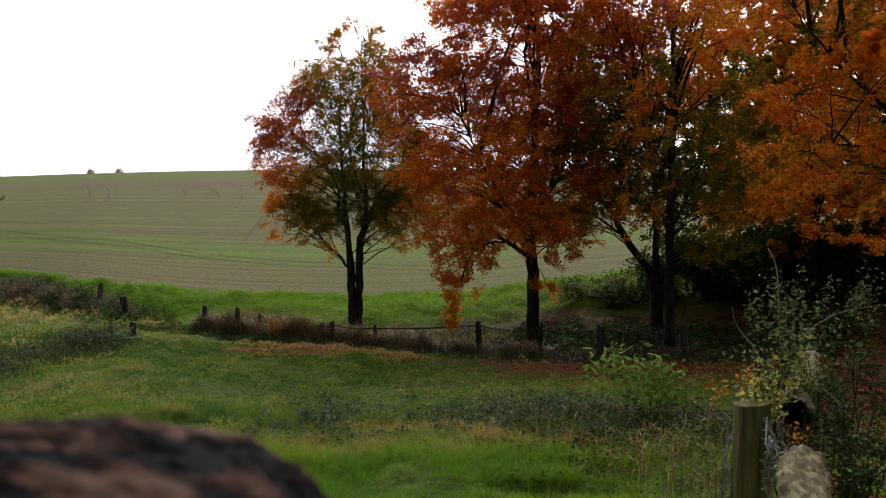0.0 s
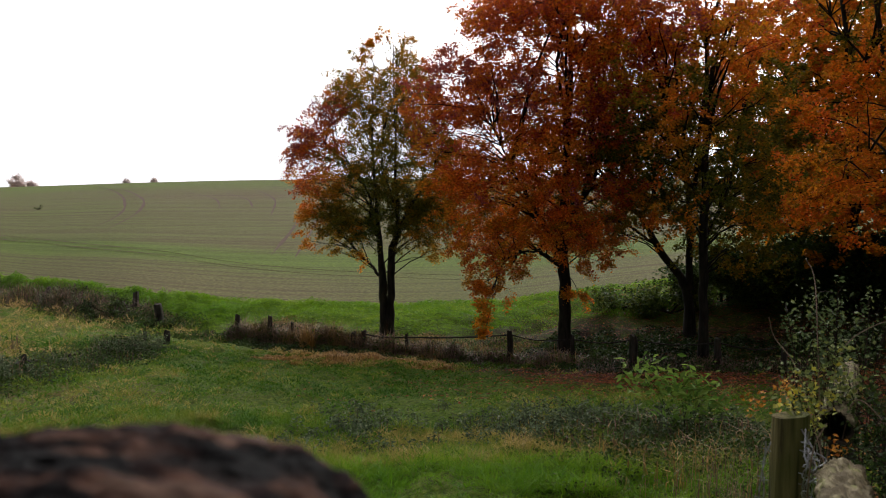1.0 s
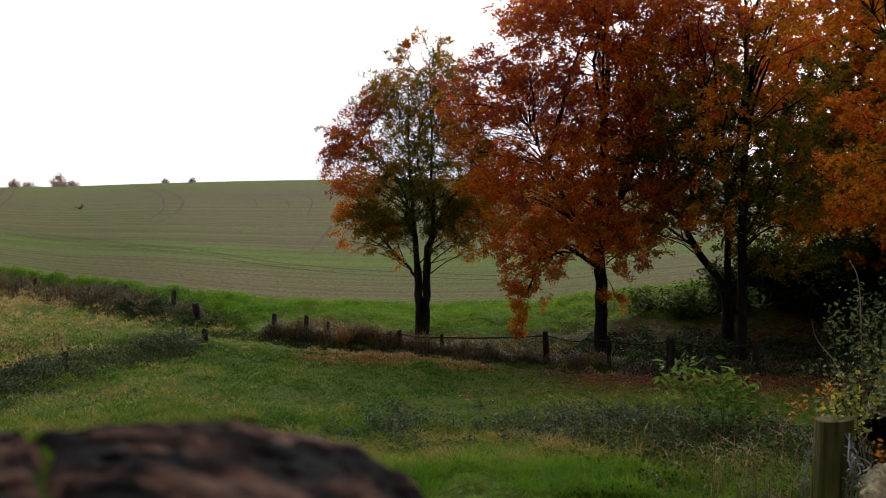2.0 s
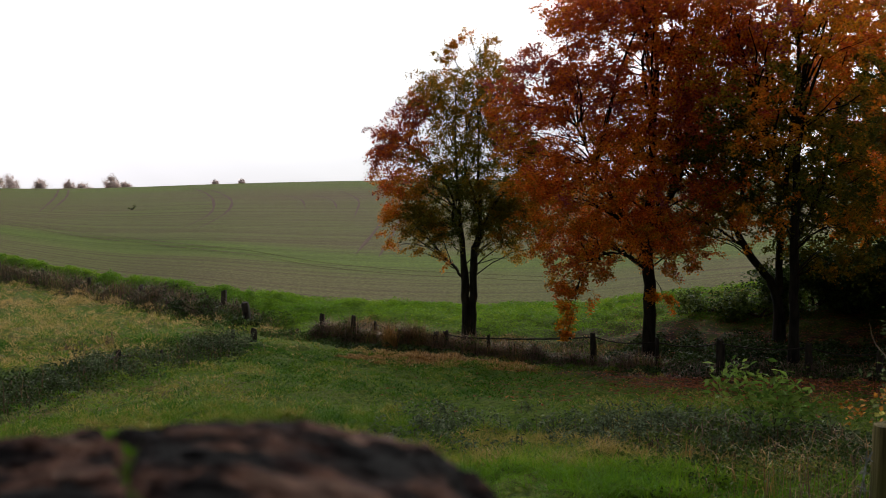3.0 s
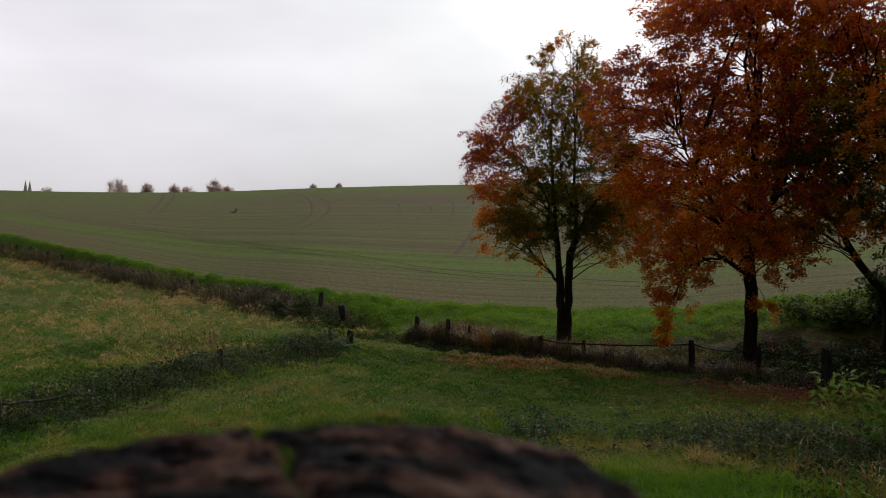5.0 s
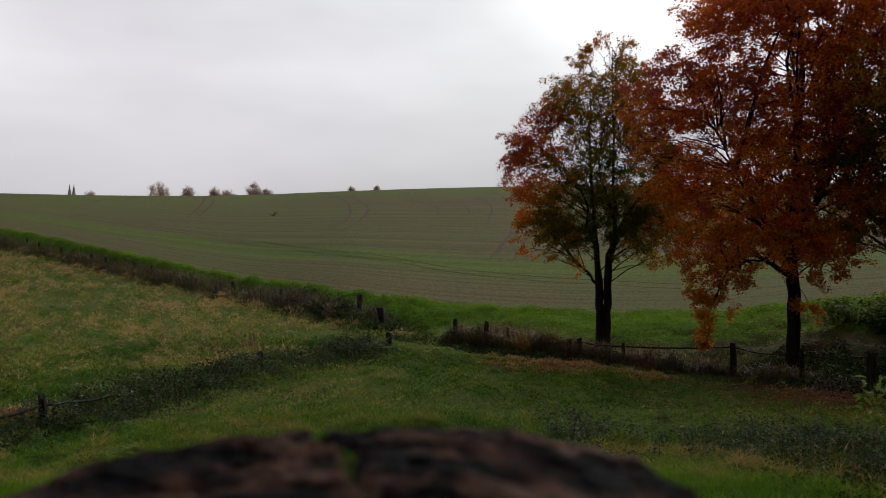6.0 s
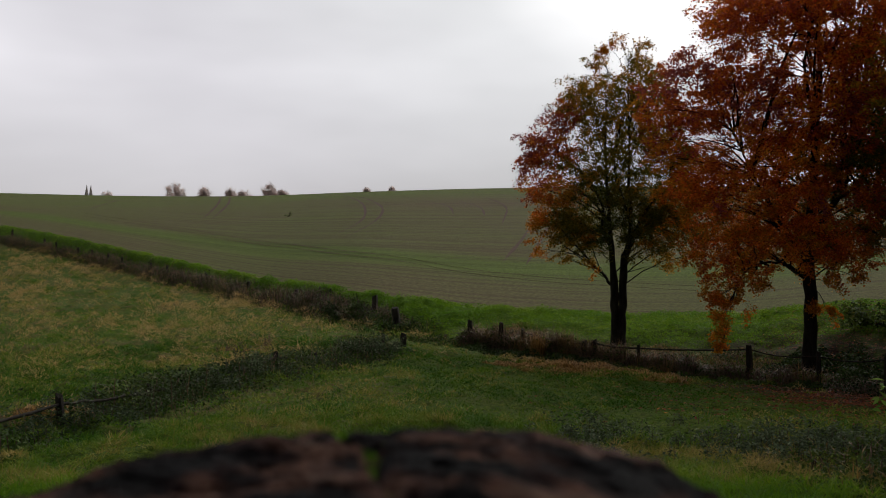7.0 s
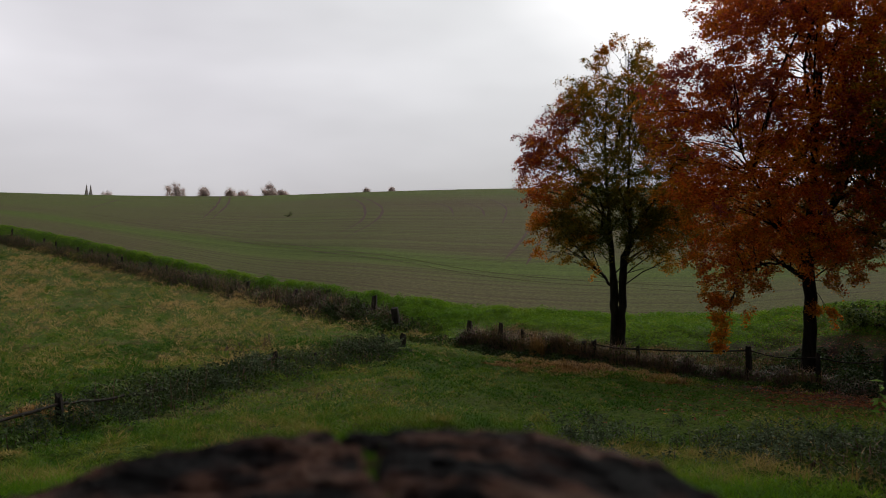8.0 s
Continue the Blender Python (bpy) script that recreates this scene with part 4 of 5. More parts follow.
weed_belt("nettle_patch", "dense dark nettles beside the fence corner", [spot(9, 12.6)[:2], spot(13, 11.4)[:2], spot(18.5, 9.0)[:2]], 2.4, 0.32, 900, 16000, 211, (0.36, 0.28), 0.6, leaf=0.045)
weed_belt("dry_weeds", "dry straw-coloured stalks near the corner post", [spot(12.4, 8.6)[:2], spot(15.2, 7.4)[:2], spot(17.4, 5.6)[:2]], 0.9, 0.42, 500, 1500, 212, (0.45, 0.3), 0.65, leaf=0.03, thick=0.003)

def herb_stand(name, label, line, width, n, height, leaf, seed, tint, across=False):
    """Single upright nettles and thistles: a stem each, with leaves in tiers that shorten to the top."""
    rng = np.random.default_rng(seed)
    line = np.array(line, float)
    seg = np.concatenate([[0], np.cumsum(np.linalg.norm(np.diff(line, axis=0), axis=1))])
    q = rng.uniform(0, seg[-1], n)
    xy = np.stack([np.interp(q, seg, line[:, 0]), np.interp(q, seg, line[:, 1])], -1)
    spread = np.stack([rng.normal(0, 0.15, n), np.clip(rng.normal(0, 0.5, n), -1, 1) * width], -1)
    xy += spread[:, ::-1] if across else spread
    xy = xy[rng.uniform(0, 1, n) < soft(wobble(xy[:, 0], xy[:, 1], 1.6), -0.7, 0.5)]
    h = height * rng.uniform(0.4, 1.25, len(xy)) * (0.7 + 0.5 * soft(wobble(xy[:, 0], xy[:, 1], 1.1), -0.5, 0.8))
    root = onland(xy)
    top = thing(name, label, "weeds", kind="stuff")
    v, f, t = blades(rng, root, h, 0.004, rng.uniform(0.0, 0.2, len(xy)), 0.15)
    part_of("stem_growth", mesh_of("stem_growth", v, f, DRY, t), top, kind="stuff")
    tiers = 30
    up = np.tile(np.linspace(0.12, 1.0, tiers), len(xy))
    turn = rng.uniform(0, 2 * np.pi, len(up))
    hh = np.repeat(h, tiers)
    reach = (0.05 + 0.13 * (1 - up)) * (0.6 + hh)
    c = np.repeat(root, tiers, 0) + np.stack([reach * np.cos(turn), reach * np.sin(turn), up * hh * 0.95], -1)
    tone = np.repeat(tint + rng.normal(0, 0.1, len(xy)), tiers) + 0.16 * (up - 0.5)
    v, f, t = leaves(rng, c, leaf, 1.2, tone, 0.42)
    part_of("leaf_growth", mesh_of("leaf_growth", v, f, NETTLE, t), top, kind="stuff")


herb_stand("cross_fence_nettles", "clumps of dark blue-green nettles along the cross fence", [(-10.1, 29.6), (-9.7, 24), (-9.1, 17), (-8.3, 8)], 1.2, 1300, 0.42, 0.055, 217, 0.34, across=True)
herb_stand("thistle_belt", "dull blue-green nettles and thistles across the pasture", [spot(b, 12.8)[:2] for b in (-10, -2, 4, 9)] + [spot(19, 11.5)[:2]], 2.1, 1000, 0.28, 0.06, 208, 0.52)


# ---- grass ----
def inside(xy):
    """Within the pasture, this side of the fence."""
    a, d = polar(xy[:, 0], xy[:, 1])
    return d < spline(a, BEARING, FENCE_D) - 0.3


def verge(xy):
    a, d = polar(xy[:, 0], xy[:, 1])
    de = spline(a, BEARING, EDGE_D)
    return (d > np.maximum(spline(a, BEARING, FENCE_D) + 0.5, de - 9 - 2 * wobble(xy[:, 0], xy[:, 1], 0.8))) & (d < de + 0.3)


def open_lawn(xy):
    """Thins the grass out where the trees stand over it, so the shade-dark leafy ground shows."""
    a, d = polar(xy[:, 0], xy[:, 1])
    return np.random.default_rng(319).uniform(0, 1, len(xy)) > 0.92 * soft(a, -7, 4) * soft(d, 16, 22)


def pasture_tint(xy):
    """From fresh green (0) to bleached straw (1)."""
    x, y = xy[:, 0], xy[:, 1]
    a, d = polar(x, y)
    df = spline(a, BEARING, FENCE_D)
    patch = 1.0 * np.exp(-((a + 7.0) / 5.0) ** 2 - ((d - df + 3.6) / 1.8) ** 2)
    t = tufts(x, y)
    rough = soft(-x - 0.085 * (y - 15), 8.2, 10.2) * (-0.1 + 0.5 * soft(d, 30, 70) + 0.6 * wobble(x + 0.6 * y, y - 0.6 * x, 0.27) + 0.5 * wobble(x, y + 3, 1.2) + 0.6 * t)
    front = np.exp(-((d - 10.6) / 1.5) ** 2) * soft(a, -18, -6) * (0.16 + 0.34 * wobble(x, y, 1.4))
    left = 0.08 * soft(-d, -15, -11) * soft(-a, 2, 10)
    return 0.07 - 0.06 * soft(-d, -9.8, -8.2) + patch + rough + front + left + 0.32 * t + 0.24 * wobble(x, y, 1.1) + 0.2 * soft(-d, -15, -10) * wobble(x + 9, y, 2.2) + 0.14 * wobble(x, y, 0.3)


def along_edge(rng, n, a0, a1):
    """Random places on the grass strip below the field's edge, denser towards its top."""
    a = rng.uniform(a0, a1, n)
    df, de = spline(a, BEARING, FENCE_D), spline(a, BEARING, EDGE_D)
    d = de + 0.35 - np.minimum(7.0, de - df) * rng.uniform(0, 1, n) ** 1.9
    return np.stack([d * np.sin(np.radians(a)), d * np.cos(np.radians(a))], -1)


def verge_tint(xy):
    """The strip below the field stays fresh, with a few drier tufts."""
    return 0.16 + 0.22 * wobble(xy[:, 0], xy[:, 1], 0.9)


def turf(name, label, n, sector, power, height, width, seed, keep=None, bend=0.9, simple=True, shift=0.0, mat=GRASS):
    rng = np.random.default_rng(seed)
    xy = along_edge(rng, n, *sector[:2]) if keep is verge else strew(rng, n, *sector, power)
    if keep is not None:
        xy = xy[keep(xy)]
    h = height * (0.5 + 0.7 * soft(wobble(xy[:, 0], xy[:, 1], 2.4), -0.8, 0.9))
    width = width * np.clip(np.hypot(xy[:, 0], xy[:, 1]) / sector[3] * 1.5, 0.35, 1.2)
    v, f, t = blades(rng, onland(xy, -0.01), h, width, np.maximum((verge_tint if keep is verge else pasture_tint)(xy), 0) + shift, bend, simple)
    tagged(new(name, mesh_of(name, v, f, mat, t)), label, "grass", kind="stuff")


def tussocks(name, label, n, per, sector, power, height, radius, width, seed, keep=None, shift=0.1, dome=0.5, mat=GRASS, mixed=0.08):
    """Clumps of longer grass that lean out from their middles."""
    rng = np.random.default_rng(seed)
    c = along_edge(rng, n, *sector[:2]) if keep is verge else strew(rng, n, *sector, power)
    c = c[keep(c)] if keep is not None else c
    c = c[wobble(c[:, 0], c[:, 1], 1.3) > -0.25]
    size = rng.uniform(0.5, 1.35, len(c))
    tint = np.maximum((verge_tint if keep is verge else pasture_tint)(c), 0) + shift + rng.normal(0, mixed, len(c))
    c, size, tint = np.repeat(c, per, 0), np.repeat(size, per), np.repeat(tint, per)
    o = rng.normal(0, 1, c.shape) * (radius * size)[:, None]
    reach = np.hypot(o[:, 0], o[:, 1]) / (radius * size)
    h = height * size * np.clip(1.25 - 0.35 * reach, 0.3, 1.3)
    root = onland(c + o, -0.02)
    width = width * np.clip(np.hypot(c[:, 0], c[:, 1]) / sector[3] * 1.5, 0.35, 1.2)
    root[:, 2] += height * size * dome * np.clip(1 - 0.3 * reach ** 2, 0, 1)
    v, f, t = blades(rng, root, h * (1.2 - dome), width, tint, 1.0, True, np.arctan2(o[:, 1], o[:, 0]))
    tagged(new(name, mesh_of(name, v, f, mat, t)), label, "grass", kind="stuff")


turf("near_grass", "long lush pasture grass with bleached blades", 80000, (-44, 27, 9.4, 13.8), 0.85, 0.085, 0.007, 301, bend=1.1)
turf("lush_grass", "bright green long grass close to the old post", 80000, (-44, 27, 6.6, 9.7), 0.9, 0.085, 0.0045, 311, bend=1.1, mat=LUSH)
tussocks("grass_tussocks", "tufts of long bleached and green grass", 3400, 28, (-44, 26, 9.2, 14.5), 0.85, 0.15, 0.09, 0.005, 305, shift=0.08)
tussocks("lush_tussocks", "bright green tufts of long grass", 1900, 30, (-44, 26, 6.6, 9.6), 0.9, 0.17, 0.08, 0.0042, 315, shift=0.05, mat=LUSH)
turf("pasture_grass", "short green pasture grass", 110000, (-46, 27, 13, 34), 0.75, 0.055, 0.015, 302, lambda xy: inside(xy) & open_lawn(xy))
tussocks("pasture_tussocks", "small tufts in the grazed pasture", 3600, 46, (-42, 18, 13, 34), 0.8, 0.2, 0.18, 0.014, 306, lambda xy: inside(xy) & open_lawn(xy), 0.06, 0.85, mixed=0.16)
turf("rough_grass", "bleached grass of the rough pasture", 120000, (-46, -14, 24, 118), 0.9, 0.07, 0.03, 303, inside, bend=1.5, shift=-0.06)
tussocks("rough_tussocks", "bleached tussocks of the rough pasture", 4200, 56, (-46, -15, 15, 110), 0.75, 0.4, 0.28, 0.026, 307, lambda xy: inside(xy) & (xy[:, 0] < -10.6), 0.1, 0.85, mixed=0.24)
turf("verge_grass", "bright green grass strip between fence and field", 80000, (-42, 14, 32, 60), 1.0, 0.1, 0.026, 304, verge, bend=1.3, shift=0.06, mat=LUSH)
tussocks("verge_tussocks", "bright tufts on the grass strip", 4200, 26, (-42, 14, 32, 60), 1.0, 0.19, 0.24, 0.026, 308, verge, 0.08, 0.85, mat=LUSH)


def fallen(name, label, n, sector, size, seed, keep):
    rng = np.random.default_rng(seed)
    xy = strew(rng, n, *sector)
    xy = xy[keep(xy, rng)]
    v, f, t = leaves(rng, onland(xy, 0.05), size, 0.35, rng.uniform(0.05, 0.58, len(xy)))
    tagged(new(name, mesh_of(name, v, f, LITTER, t)), label, "fallen leaves", kind="stuff")


def under(xy, rng):
    a, d = polar(xy[:, 0], xy[:, 1])
    s = soft(a + wobble(xy[:, 0], xy[:, 1]), 0, 7) * soft(d, 18, 26)
    near = d < spline(a, BEARING, FENCE_D) - 0.5
    return rng.uniform(0, 1, len(xy)) < np.maximum(s, 0.1 * soft(a, -13, 2) * soft(d, 14, 20)) * np.where(near, 1, soft(a, 1, 6))


fallen("leaf_litter", "red-brown fallen leaves under the trees", 150000, (-14, 30, 13, 44), 0.07, 310, under)
fallen("leaf_litter", "red fallen leaves on the woodland bank", 14000, (19.5, 28, 6, 20), 0.09, 311, lambda xy, rng: rng.uniform(0, 1, len(xy)) < 0.9)


# ---- bushes, the hedge bank and the wood ----
def bush(name, label, lobes, seed, leaf, per, base, mat=HERB, category="bush", group="", flat=0.8, stem=0.012, aspect=0.7, twiggy=True, wood=TWIG):
    """A shrub: stems from the base to each lobe, with leaves around them. lobes: (centre, radius, tint)."""
    rng = np.random.default_rng(seed)
    base = np.asarray(base, float)
    top = thing(name, label, category, group, at=tuple(base))
    stems, cs, ts = [], [], []
    for p, r, tint in lobes:
        p = np.asarray(p, float)
        root = base + rng.normal(0, 0.25, 3) * [1, 1, 0] * np.linalg.norm(p - base) * 0.3
        line = bent(root, p, rng, 0.06, 8)
        stems.append((line, np.linspace(stem * (1 + r), stem * 0.4, 8)))
        k = int(per * max(r, 0.15) ** 2)
        for _ in range(max(3, k // 20)):
            o = rng.normal(0, 0.55, 3) * r * [1, 1, flat]
            end = p + o
            stems.append((bent(line[rng.integers(4, 8)], end, rng, 0.05, 4), np.linspace(stem * 0.4, stem * 0.15, 4)))
            m = 20
            s = rng.uniform(0.2, 1.1, m)[:, None]
            cs.append(line[-2] + (end - line[-2]) * s + rng.normal(0, leaf * 0.9, (m, 3)))
            ts.append(np.full(m, tint) + rng.normal(0, 0.06, m))
    v, f = tubes(stems if twiggy else stems[::4], 4)
    part_of("stemwork", mesh_of("stemwork", v, f, wood), top, kind="stuff")
    v, f, t = leaves(rng, np.concatenate(cs), leaf, 1.6, np.concatenate(ts), aspect)
    part_of("foliage", mesh_of("foliage", v, f, mat, t), top, kind="stuff")
    return top


rng1 = np.random.default_rng(77)
for k, (b, d, wide, tall, tint) in enumerate([(8.6, 39.5, 1.3, 0.6, 0.5), (11.5, 38.5, 1.6, 0.9, 0.45),
                                              (14.2, 39, 2.0, 1.8, 0.3), (16.6, 38, 2.2, 2.4, 0.35), (19.0, 37, 2.2, 2.6, 0.25), (21.6, 36, 2.4, 2.8, 0.35), (24.4, 36, 2.6, 3.0, 0.2)]):
    p = np.array(spot(b, d))
    lobes = [(p + [rng1.uniform(-wide, wide), rng1.uniform(-0.9, 0.9), tall * rng1.uniform(0.2, 0.95)], rng1.uniform(0.5, 0.8), tint + rng1.normal(0, 0.08)) for _ in range(int(9 * tall * wide / 2) + 4)]
    bush("hedge_bush", "dark green bramble bush on the bank behind the fence", lobes, 400 + k, 0.15, 950, p, group="bushes on the hedge bank", stem=0.03, twiggy=False)


def wood_tint(x, y, z):
    return 0.34 + 0.24 * wobble(x, z + y, 1.1)


def wood_tint_2(x, y, z):
    return 0.55 + 0.22 * wobble(x, z + y, 1.1)


for k, (b, d, tall, half, tone) in enumerate([(17.0, 46, 12, 2.4, wood_tint), (18.3, 39, 13, 2.6, wood_tint_2), (20.9, 36, 12, 2.6, wood_tint), (23.4, 41, 14, 3.0, wood_tint), (26.6, 35, 13, 3.0, wood_tint_2), (31.5, 38, 14, 3.4, wood_tint)]):
    rows = [(tall * 0.2, -half * 0.6, half * 0.6), (tall * 0.35, -half, half), (tall * 0.7, -half, half), (tall, -half * 0.3, half * 0.3)]
    lobes = crown_lobes(np.random.default_rng(500 + k), rows, 1.8, 1.1, tone)
    tree("woodland_tree", "dark-trunked tree in the shaded edge of the wood", "wood edge trees", spot(b, d),
         [([(0, 0, 0), (0.1, 0, tall * 0.3), (-0.1, 0, tall * 0.6), (0, 0, tall * 0.95)], [0.17, 0.14, 0.1, 0.02]), ([(0.05, 0, tall * 0.2), (0.7, 0.1, tall * 0.4), (1.0, 0.2, tall * 0.7)], [0.08, 0.06, 0.02])],
         lobes, 520 + k, leaf=0.17, density=0.2)


# unseen trees added past the wood's corner to shade the pasture from that side
for k, (b, d, tall, half) in enumerate([(37, 21, 15, 4.0), (48, 17, 15, 4.2), (63, 14, 14, 4.0), (82, 12, 14, 3.8)]):
    rows = [(tall * 0.12, -half * 0.7, half * 0.7), (tall * 0.35, -half, half), (tall * 0.7, -half, half), (tall, -half * 0.4, half * 0.4)]
    lobes = crown_lobes(np.random.default_rng(560 + k), rows, half, 1.5, wood_tint_2)
    tree("woodland_tree", "tall dense unseen tree, added to shade the pasture", "wood edge trees", spot(b, d),
         [([(0, 0, 0), (0.1, 0, tall * 0.3), (-0.1, 0, tall * 0.6), (0, 0, tall * 0.95)], [0.22, 0.18, 0.12, 0.02])], lobes, 570 + k, leaf=0.26, density=0.16)


# ---- far away: trees beyond the crest, the haze over them put into their colour ----
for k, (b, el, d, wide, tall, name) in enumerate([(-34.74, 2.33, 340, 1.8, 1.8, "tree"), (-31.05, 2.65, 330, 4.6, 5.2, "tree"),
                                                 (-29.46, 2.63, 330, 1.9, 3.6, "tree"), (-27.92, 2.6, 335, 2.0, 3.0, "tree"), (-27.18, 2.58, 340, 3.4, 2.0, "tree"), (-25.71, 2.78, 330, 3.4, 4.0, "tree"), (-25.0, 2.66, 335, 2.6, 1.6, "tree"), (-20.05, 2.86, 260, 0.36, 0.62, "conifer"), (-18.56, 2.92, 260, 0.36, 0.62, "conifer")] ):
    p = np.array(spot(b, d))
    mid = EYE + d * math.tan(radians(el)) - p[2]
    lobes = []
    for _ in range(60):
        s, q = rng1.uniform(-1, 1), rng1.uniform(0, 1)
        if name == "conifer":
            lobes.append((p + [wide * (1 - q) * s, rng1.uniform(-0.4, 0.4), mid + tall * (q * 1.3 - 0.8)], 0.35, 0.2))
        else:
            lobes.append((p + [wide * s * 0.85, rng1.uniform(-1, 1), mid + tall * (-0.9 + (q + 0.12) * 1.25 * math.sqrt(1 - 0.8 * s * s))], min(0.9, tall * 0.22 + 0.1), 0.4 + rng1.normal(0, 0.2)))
    bush("distant_" + name, "small distant tree beyond the crest, coloured pale for haze", lobes, 600 + k, 0.3, 150, p, mat=FARLEAF, category="tree", group="trees on the skyline", stem=0.04, twiggy=False, wood=FARSTONE)
# the twin spires of a church far beyond the crest, in the same haze-paled grey
church = thing("church", "distant church with two slender pointed spires, coloured pale for haze", "church", at=spot((-35.81, 2.33)[0], 1100))
for b, tip in (((-35.8, 2.9), 0), ((-35.58, 2.9), 0)):
    p = spot(b[0], 1100)
    high = EYE + 1100 * math.tan(radians(b[1]))
    foot_z, eaves = p.z - 1.0, high - 12.5
    square = [(-1.9, -1.9), (1.9, -1.9), (1.9, 1.9), (-1.9, 1.9)]
    bm = bmesh.new()
    low = [bm.verts.new((p.x + x, p.y + y, foot_z)) for x, y in square]
    up = [bm.verts.new((p.x + x, p.y + y, eaves)) for x, y in square]
    for k in range(4):
        bm.faces.new((low[k], low[(k + 1) % 4], up[(k + 1) % 4], up[k]))
    bm.faces.new(up)
    me = bpy.data.meshes.new("tower")
    bm.to_mesh(me)
    me.materials.append(FARSTONE)
    tower = part_of("tower", me, church)
    ring = [(2.15 * math.cos(math.pi * (k + 0.5) / 4), 2.15 * math.sin(math.pi * (k + 0.5) / 4)) for k in range(8)]
    bm = bmesh.new()
    low = [bm.verts.new((p.x + x, p.y + y, eaves + 0.01)) for x, y in ring]
    up = [bm.verts.new((p.x + 0.45 * x, p.y + 0.45 * y, eaves + 7.0)) for x, y in ring]
    peak = bm.verts.new((p.x, p.y, high))
    for k in range(8):
        bm.faces.new((low[k], low[(k + 1) % 8], up[(k + 1) % 8], up[k]))
        bm.faces.new((up[k], up[(k + 1) % 8], peak))
    bm.faces.new(low[::-1])
    me = bpy.data.meshes.new("spire")
    bm.to_mesh(me)
    me.materials.append(FARSTONE)
    part_of("spire", me, tower)
# a lone sapling in the field
p = np.array(spot(-24.66, 122))
bush("field_thicket", "small dark weed patch in the drilled field", [(p + [rng1.uniform(-0.7, 0.7), 0, rng1.uniform(0.1, 0.5)], 0.2, 0.5) for _ in range(5)], 640, 0.06, 500, p, stem=0.03)


for k, (b, d, wide, tall) in enumerate([(-18.4, 39.4, 0.8, 0.5), (-19.6, 41.6, 0.9, 0.8), (-21.0, 43.6, 1.3, 0.9)]):
    p = np.array(spot(b, d))
    bush("bramble_clump", "dark bramble clump around the hillside fence post", [(p + [rng1.uniform(-wide, wide), rng1.uniform(-0.5, 0.5), tall * rng1.uniform(0.15, 0.9)], rng1.uniform(0.3, 0.5), 0.26 + rng1.normal(0, 0.1)) for _ in range(11)],
         650 + k, 0.08, 1500, p, group="brambles on the hillside fence", stem=0.02)


for k, y in enumerate((27.4, 25.6, 22.4, 20.4, 17.6, 15.2, 13.6)):
    x = -10.4 + 0.085 * (32.2 - y) + rng1.uniform(-0.3, 0.5)
    p = np.array((x, y, float(land(x, y))))
    bush("nettle_clump", "dark green clump of nettles crowding the cross fence", [(p + [rng1.uniform(-0.5, 0.5), rng1.uniform(-0.9, 0.9), rng1.uniform(0.1, 0.45)], rng1.uniform(0.2, 0.34), 0.55 + rng1.normal(0, 0.15)) for _ in range(9)],
         660 + k, 0.06, 1900, p, mat=NETTLE, category="nettles", group="nettle clumps at the cross fence", stem=0.008, aspect=0.5)


